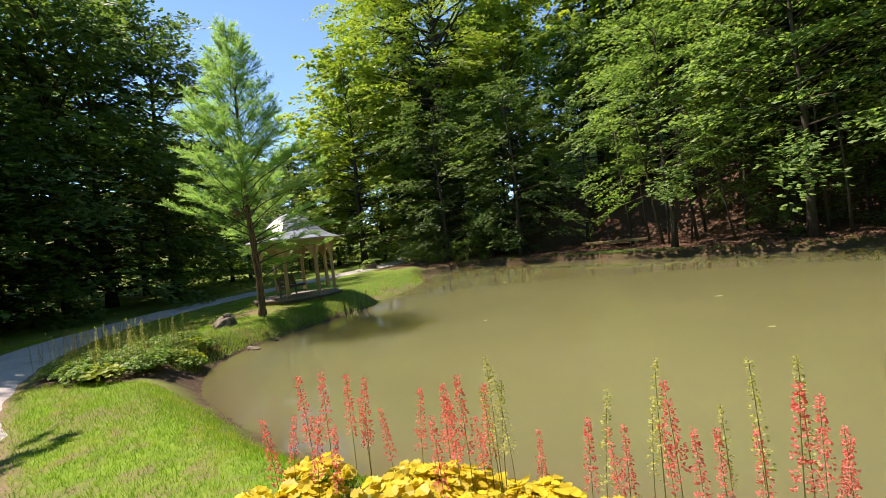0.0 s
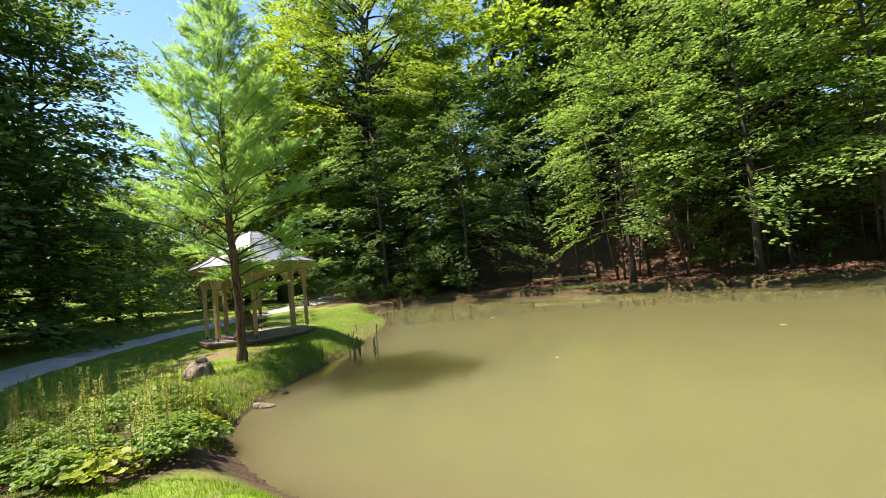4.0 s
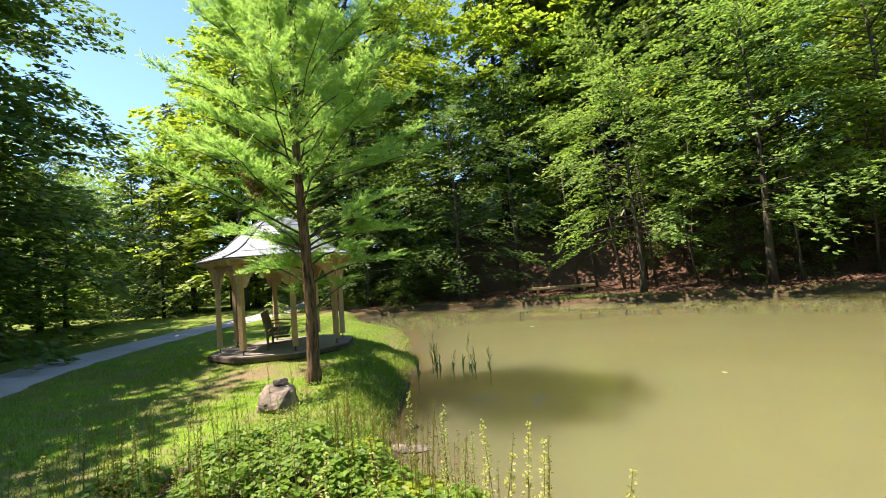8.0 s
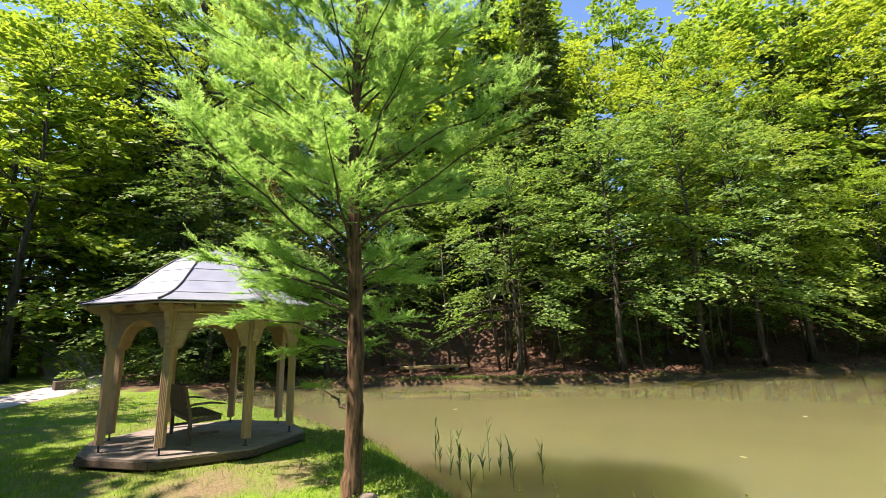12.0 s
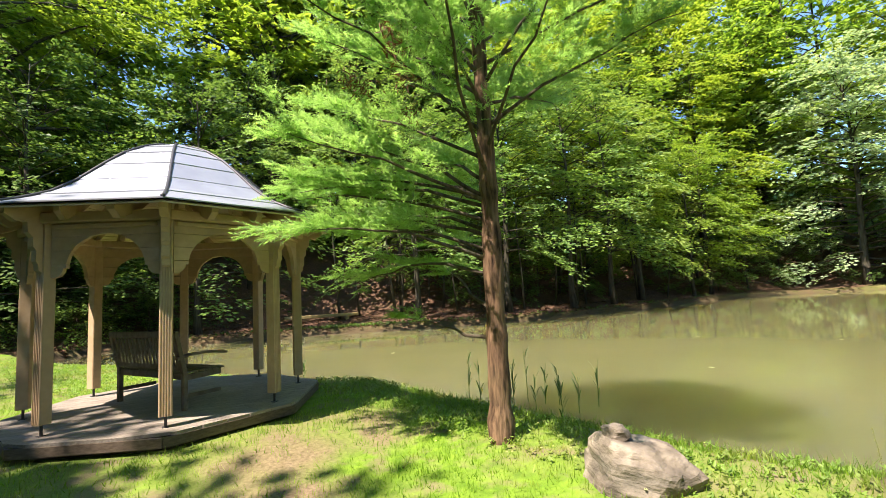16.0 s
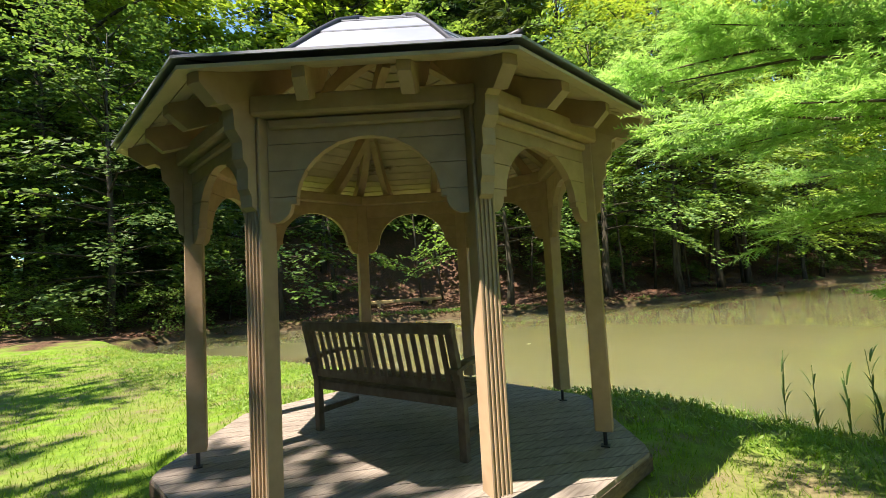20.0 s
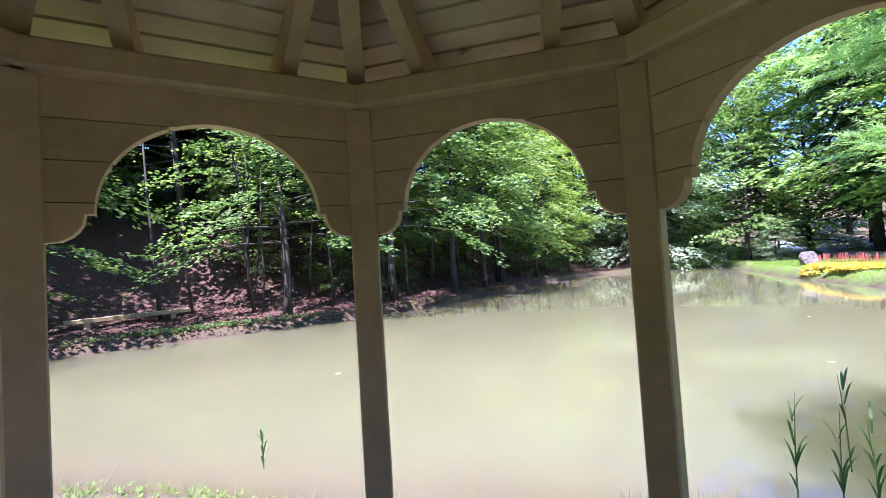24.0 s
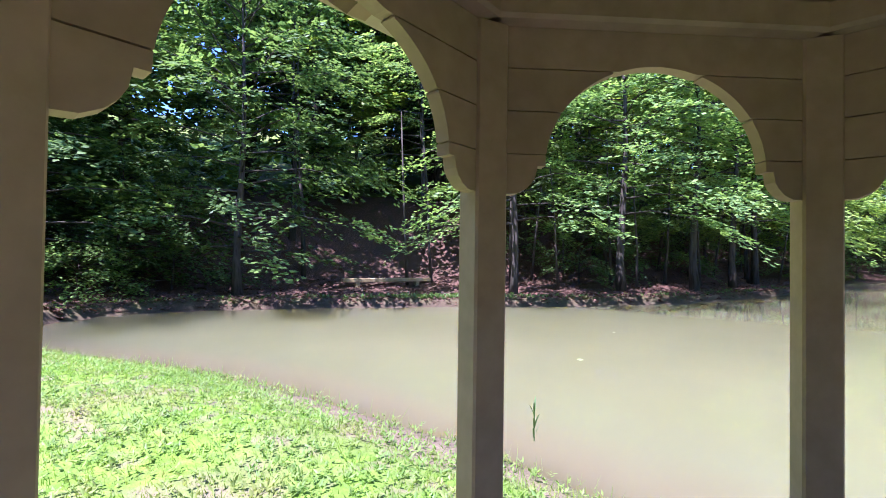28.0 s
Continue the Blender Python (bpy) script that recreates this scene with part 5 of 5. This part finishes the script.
for j in range(26):
    x, y = along(rng.uniform(3, 40), rng.uniform(0.6, 8.0))
    ln, a = rng.uniform(0.8, 2.6), rng.uniform(0, 2 * math.pi)
    h1 = Heap()
    u = np.linspace(-0.5, 0.5, 6)
    line2 = [(ln * v * math.cos(a) + rng.normal(0, 0.03), ln * v * math.sin(a) + rng.normal(0, 0.03), ground_at(x + ln * v * math.cos(a), y + ln * v * math.sin(a)) - ground_at(x, y)) for v in u]
    h1.limb(line2, np.linspace(0.035, 0.012, 6) * rng.uniform(0.7, 1.3), 6)
    ob = piece("fallen_branch", h1.mesh("fallen_branch", True), M_TWIG)
    ob.matrix_basis = pose(x, y, ground_at(x, y) + 0.02)
    tagged(ob, "fallen dead branch among the leaf litter", "branch", "fallen branches")

# white clover heads in the grass
heap = Heap()
x, y, d = scatter(rng, 160, -11.0, -8.4, 11.0, 16.0, lambda x, y, d, t: d < 2.2)
k_ = len(x)
for j in range(5):
    leaves(heap, np.stack([x, y, height(x, y, d) + 0.07], 1), np.stack([np.cos(j * 1.25) * np.ones(k_), np.sin(j * 1.25) * np.ones(k_), 0.5 * np.ones(k_)], 1), np.tile((0, 0, 1.0), (k_, 1)), np.full(k_, 0.014), np.full(k_, 0.010))
tagged(piece("clover_flowers", heap.mesh("clover_flowers"), M_CREAM), "tiny pale clover flowers in the grass", "flowers", kind="stuff")


# ---- planted beds ----
def leafy_clump(rng, n, r, h, leaf_l, leaf_w):
    """A mound of broad leaves on thin stalks."""
    heap = Heap()
    a = rng.uniform(0, 2 * math.pi, n)
    q = np.sqrt(rng.uniform(0, 1, n))
    top = np.stack([np.cos(a) * q * r, np.sin(a) * q * r, h * (1 - 0.55 * q ** 2) * rng.uniform(0.7, 1.1, n)], 1)
    out = np.stack([np.cos(a), np.sin(a), np.zeros(n)], 1)
    way = out * 0.9 + rng.normal(0, 0.45, (n, 3))
    way[:, 2] = -0.12 + rng.normal(0, 0.22, n)
    nrm = np.stack([np.cos(a) * q * 0.6, np.sin(a) * q * 0.6, np.ones(n)], 1) + rng.normal(0, 0.28, (n, 3))
    d = unit(way)
    s = unit(np.cross(d, nrm))
    up = np.cross(s, d)
    L = leaf_l * rng.uniform(0.7, 1.25, n)[:, None]
    W = leaf_w * rng.uniform(0.7, 1.25, n)[:, None]
    half = [(-0.04, 0.26, 0.06), (0.16, 0.54, 0.10), (0.30, 0.40, 0.05), (0.50, 0.60, 0.10), (0.62, 0.38, 0.03), (0.84, 0.40, 0.04)]
    ring = [(0.0, 0.0, 0.0)] + half + [(1.0, 0.0, -0.06)] + [(u_, -v_, w_) for u_, v_, w_ in half[::-1]] + [(0.42, 0.0, -0.03)]
    vs = np.stack([top + d * L * u_ + s * W * v_ + up * L * w_ for u_, v_, w_ in ring], 1)
    fs = []
    for i in range(n):
        o = 15 * i
        fs += [(o + 14, o + q_, o + (q_ + 1) % 14) for q_ in range(14)]
    heap.add(vs.reshape(-1, 3), fs)
    return heap


def flower_spike(rng, tall, bells, size, loose=0.03, stem_r=0.0025):
    """A thin stem, and the small bells up its top half."""
    stem, head = Heap(), Heap()
    bendx, bendy = rng.normal(0, 0.05, 2)
    s = np.linspace(0, 1, 6)
    pts = np.stack([bendx * s ** 2 * tall, bendy * s ** 2 * tall, tall * s], 1)
    stem.limb(pts, np.linspace(stem_r * 1.4, stem_r * 0.6, 6), 4)
    t = rng.uniform(0.42, 1.0, bells)
    c = np.stack([np.interp(t, s, pts[:, i]) for i in range(3)], 1)
    a = rng.uniform(0, 2 * math.pi, bells)
    w = loose * (1.15 - t) / 0.6
    way = np.stack([np.cos(a), np.sin(a), rng.normal(0.1, 0.4, bells)], 1)
    c = c + way * (w * rng.uniform(0.2, 1, bells))[:, None]
    leaves(head, c, way, rng.normal(0, 1, (bells, 3)), np.full(bells, size), np.full(bells, size * 0.75), 0.3)
    leaves(head, c, way + rng.normal(0, 0.6, (bells, 3)), rng.normal(0, 1, (bells, 3)), np.full(bells, size), np.full(bells, size * 0.75), 0.3)
    return stem.mesh("stem"), head.mesh("flowers")


def plant_kind(name, clump_mesh, leaf, label, category, group):
    store = []

    def place(x, y, turn, size, z=None):
        m = pose(x, y, (ground_at(x, y) if z is None else z) - 0.01, 0, 0, turn) @ Matrix.Scale(size, 4)
        if store:
            ob = copy_thing(store[0], Matrix())
        else:
            ob = new(name)
            tagged(ob, label, category, group)
            tagged(piece("foliage", clump_mesh, leaf, ob), kind="stuff")
            store.append(ob)
        ob.matrix_basis = m
        return ob
    return place


def spike_kind(name, meshes, flower, label, group):
    store = []

    def place(x, y, turn, size):
        m = pose(x, y, ground_at(x, y) - 0.02, 0, 0, turn) @ Matrix.Scale(size, 4)
        if store:
            ob = copy_thing(store[0], Matrix())
        else:
            ob = new(name)
            tagged(ob, label, "flower", group)
            piece("stem", meshes[0], M_STEM, ob)
            tagged(piece("blossom", meshes[1], flower, ob), kind="stuff")
            store.append(ob)
        ob.matrix_basis = m
        return ob
    return place


rng = np.random.default_rng(55)
GOLD = [plant_kind("golden_leaf_plant", leafy_clump(rng, 70, 0.23, 0.21, 0.075, 0.075).mesh("golden_clump"), M_YELLOW, "golden-yellow ruffled foliage mound in the flower bed", "plant", "golden plants") for j in range(2)]
GREEN = [plant_kind("leafy_plant", leafy_clump(rng, 230, 0.26, 0.27, 0.048, 0.046).mesh("green_clump"), M_BEDLEAF, "lush green leafy perennial in the waterside bed", "plant", "bed plants") for j in range(2)]
LIMEP = [plant_kind("lime_leaf_plant", leafy_clump(rng, 90, 0.22, 0.23, 0.070, 0.066).mesh("lime_clump"), M_LIME, "lime-green leafy perennial at the bed's edge", "plant", "lime plants") for j in range(2)]
CORAL = [spike_kind("coral_flower_spike", flower_spike(rng, 0.86, 150, 0.019, 0.046), M_RED, "slender coral-red flower spike over golden foliage", "coral spikes") for j in range(3)]
CREAM = [spike_kind("cream_flower_spike", flower_spike(rng, 0.95, 100, 0.016, 0.034), M_CREAM, "slender cream-yellow flower spike", "cream spikes") for j in range(3)]
SEED = [spike_kind("seed_spike", flower_spike(rng, 0.85, 50, 0.012, 0.016), M_STEM, "thin brownish-green seed spike at the bed's edge", "seed spikes") for j in range(2)]

# golden bed with coral spikes at the start of the walk
for j in range(34):
    x, y = rng.uniform(-2.4, -0.05), 0
    y = 2.81 + rng.uniform(0, 0.95)
    GOLD[j % 2](x, y, rng.uniform(0, 360), rng.uniform(0.7, 1.05))
for j in range(40):
    x = rng.uniform(-2.4, 2.6)
    CORAL[j % 3](x, 2.91 + rng.uniform(0, 0.9), rng.uniform(0, 360), rng.uniform(0.7, 1.08))
for j in range(13):
    x = rng.uniform(-2.0, 2.2)
    CREAM[j % 3](x, 2.86 + rng.uniform(0, 0.9), rng.uniform(0, 360), rng.uniform(0.85, 1.15))
for j in range(12):
    GOLD[j % 2](rng.uniform(1.8, 3.1), 3.1 + rng.uniform(0, 0.5), rng.uniform(0, 360), rng.uniform(0.7, 1.0))
# green waterside bed
count = 0
while count < 66:
    x, y = rng.uniform(-11.5, -7.2), rng.uniform(5.9, 10.0)
    if inside(np.array([x]), np.array([y]), BED)[0] and shore_distance(np.array([x]), np.array([y]))[0] > 0.35:
        edge = shore_distance(np.array([x]), np.array([y]))[0] < 0.9 or y < 6.5
        (LIMEP if edge and rng.uniform() < 0.55 else GREEN)[count % 2](x, y, rng.uniform(0, 360), rng.uniform(0.75, 1.25))
        for j in range(3):
            (CREAM[count % 3] if count % 7 == 0 and y < 7.9 else SEED[count % 2])(x + rng.normal(0, 0.15), y + rng.normal(0, 0.15), rng.uniform(0, 360), rng.uniform(0.65, 1.05))
        count += 1
for j in range(26):
    x, y = rng.uniform(-9.0, -7.5), rng.uniform(7.9, 10.1)
    if shore_distance(np.array([x]), np.array([y]))[0] > 0.1:
        SEED[j % 2](x, y, rng.uniform(0, 360), rng.uniform(0.7, 1.1))
TALL = [spike_kind("tall_seed_spike", flower_spike(rng, 0.9, 90, 0.016, 0.034), M_TALL, "tall pale green flower spike gone to seed in the bed", "tall spikes") for j in range(3)]
for j in range(15):
    x = rng.uniform(-11.2, -7.7)
    TALL[j % 3](x, 7.2 - 0.45 * (x + 7.7) + rng.uniform(-0.5, 0.6), rng.uniform(0, 360), rng.uniform(0.72, 1.05))
# far bed: yellow and coral drifts at the pond's end
for j in range(100):
    u, w = rng.uniform(0, 1), rng.uniform(0, 1)
    x = 13.8 + 5.2 * u + 0.9 * w
    y = 3.0 + 0.35 * u - (2.9 - 1.2 * u) * w
    GOLD[j % 2](x, y, rng.uniform(0, 360), rng.uniform(1.0, 1.5))
for j in range(60):
    x = rng.uniform(15.2, 21.5)
    y = 0.1 + (x - 15.2) * 0.16 + rng.uniform(-0.6, 0.6)
    CORAL[j % 3](x, y, rng.uniform(0, 360), rng.uniform(0.7, 0.95))

# ---- reeds by the conifer ----
for j, (x, y) in enumerate([(-7.84, 14.87), (-7.9, 14.59), (-7.84, 14.33), (-7.8, 14.1), (-7.86, 13.98), (-7.1, 13.61), (-8.28, 12.97), (-7.15, 14.16), (-7.15, 13.84), (-7.52, 13.8), (-6.9, 13.05), (-7.4, 13.15), (-7.8, 19.86)]):
    reed = thing("reed", (x, y, WATER - 0.1), "slender green reed with long leaves in the shallow water", "reed", "reeds", rng.uniform(0, 360))
    tall = rng.uniform(0.6, 1.08) if y < 17 else 0.5
    h1 = Heap()
    h1.limb([(0, 0, 0), (0.01, 0, tall * 0.5), (0.04, 0.01, tall)], [0.006, 0.005, 0.002], 5)
    piece("stem", h1.mesh("stem"), M_REED, reed)
    for i in range(int(rng.integers(6, 11))):
        z = tall * rng.uniform(0.2, 0.9)
        a = rng.uniform(0, 2 * math.pi)
        ln = rng.uniform(0.22, 0.42)
        h2 = Heap()
        pts = [(0.01 + math.cos(a) * ln * s * 0.3, math.sin(a) * ln * s * 0.3, z + ln * (s - 0.45 * s * s)) for s in (0, 0.35, 0.7, 1.0)]
        w = [0.006, 0.011, 0.008, 0.001]
        sx, sy = -math.sin(a), math.cos(a)
        vs = []
        for p, ww in zip(pts, w):
            vs += [(p[0] - sx * ww, p[1] - sy * ww, p[2]), (p[0] + sx * ww, p[1] + sy * ww, p[2])]
        h2.add(vs, [(0, 1, 3, 2), (2, 3, 5, 4), (4, 5, 7, 6)])
        piece("leaf_blade", h2.mesh("leaf_blade"), M_REED, reed)

# ---- plank bench on the far bank ----
ax_, ay_, bx_, by_ = 0.0, 34.4, 4.2, 32.7
pz = 0.06 + (ground_at(ax_, ay_) + ground_at(bx_, by_) + ground_at(2.1, 33.55)) / 3
plank = thing("plank_bench", (2.1, 33.55, pz), "long low plank bench on the leaf-littered far bank", "bench", rz=math.degrees(math.atan2(by_ - ay_, bx_ - ax_)))
part("plank", box_bm(4.4, 0.32, 0.17, Matrix.Translation((0, 0, 0.17)), 0.02), M_PLANK, plank)
for s in (-1.5, 1.5):
    part("support", box_bm(0.20, 0.26, 0.50, Matrix.Translation((s, 0, -0.10)), 0.01), M_PLANK, plank)

# ---- planter by the path ----
planter = thing("planter", (-16.4, 33.4, ground_at(-16.4, 33.4)), "dark timber planter box with small plants beside the path", "planter", rz=20)
bm = bmesh.new()
box_bm(1.1, 0.6, 0.42, Matrix.Translation((0, 0, 0.21)), 0.02, bm)
part("box", bm, M_FASCIA, planter)
greens = piece("foliage", leafy_clump(rng, 120, 0.5, 0.45, 0.10, 0.07).mesh("foliage"), M_SHRUB, planter)
tagged(greens, kind="stuff")
greens.location = (0, 0, 0.38)

# ---- stone at the far bed ----
rock("standing_stone", 23.1, 1.0, 0.75, 0.5, 0.62, 44, "rounded pinkish-grey standing stone by the far flower bed", 20, 0, ground_at(23.3, 0.9) + 0.4)

# ---- floating leaves ----
for j in range(11):
    x, y = rng.uniform(-6, 14), rng.uniform(8, 24)
    if shore_distance(np.array([x]), np.array([y]))[0] > -1.2:
        continue
    bm = bmesh.new()
    bmesh.ops.create_circle(bm, cap_ends=True, segments=9, radius=rng.uniform(0.03, 0.09))
    ob = part("floating_leaf", bm, M_PAD)
    ob.matrix_basis = pose(x, y, WATER + 0.004, 0, 0, rng.uniform(0, 360)) @ Matrix.Diagonal((1.6, 1, 1, 1))
    tagged(ob, "pale yellow-green leaf floating on the pond", "leaf", "floating leaves")
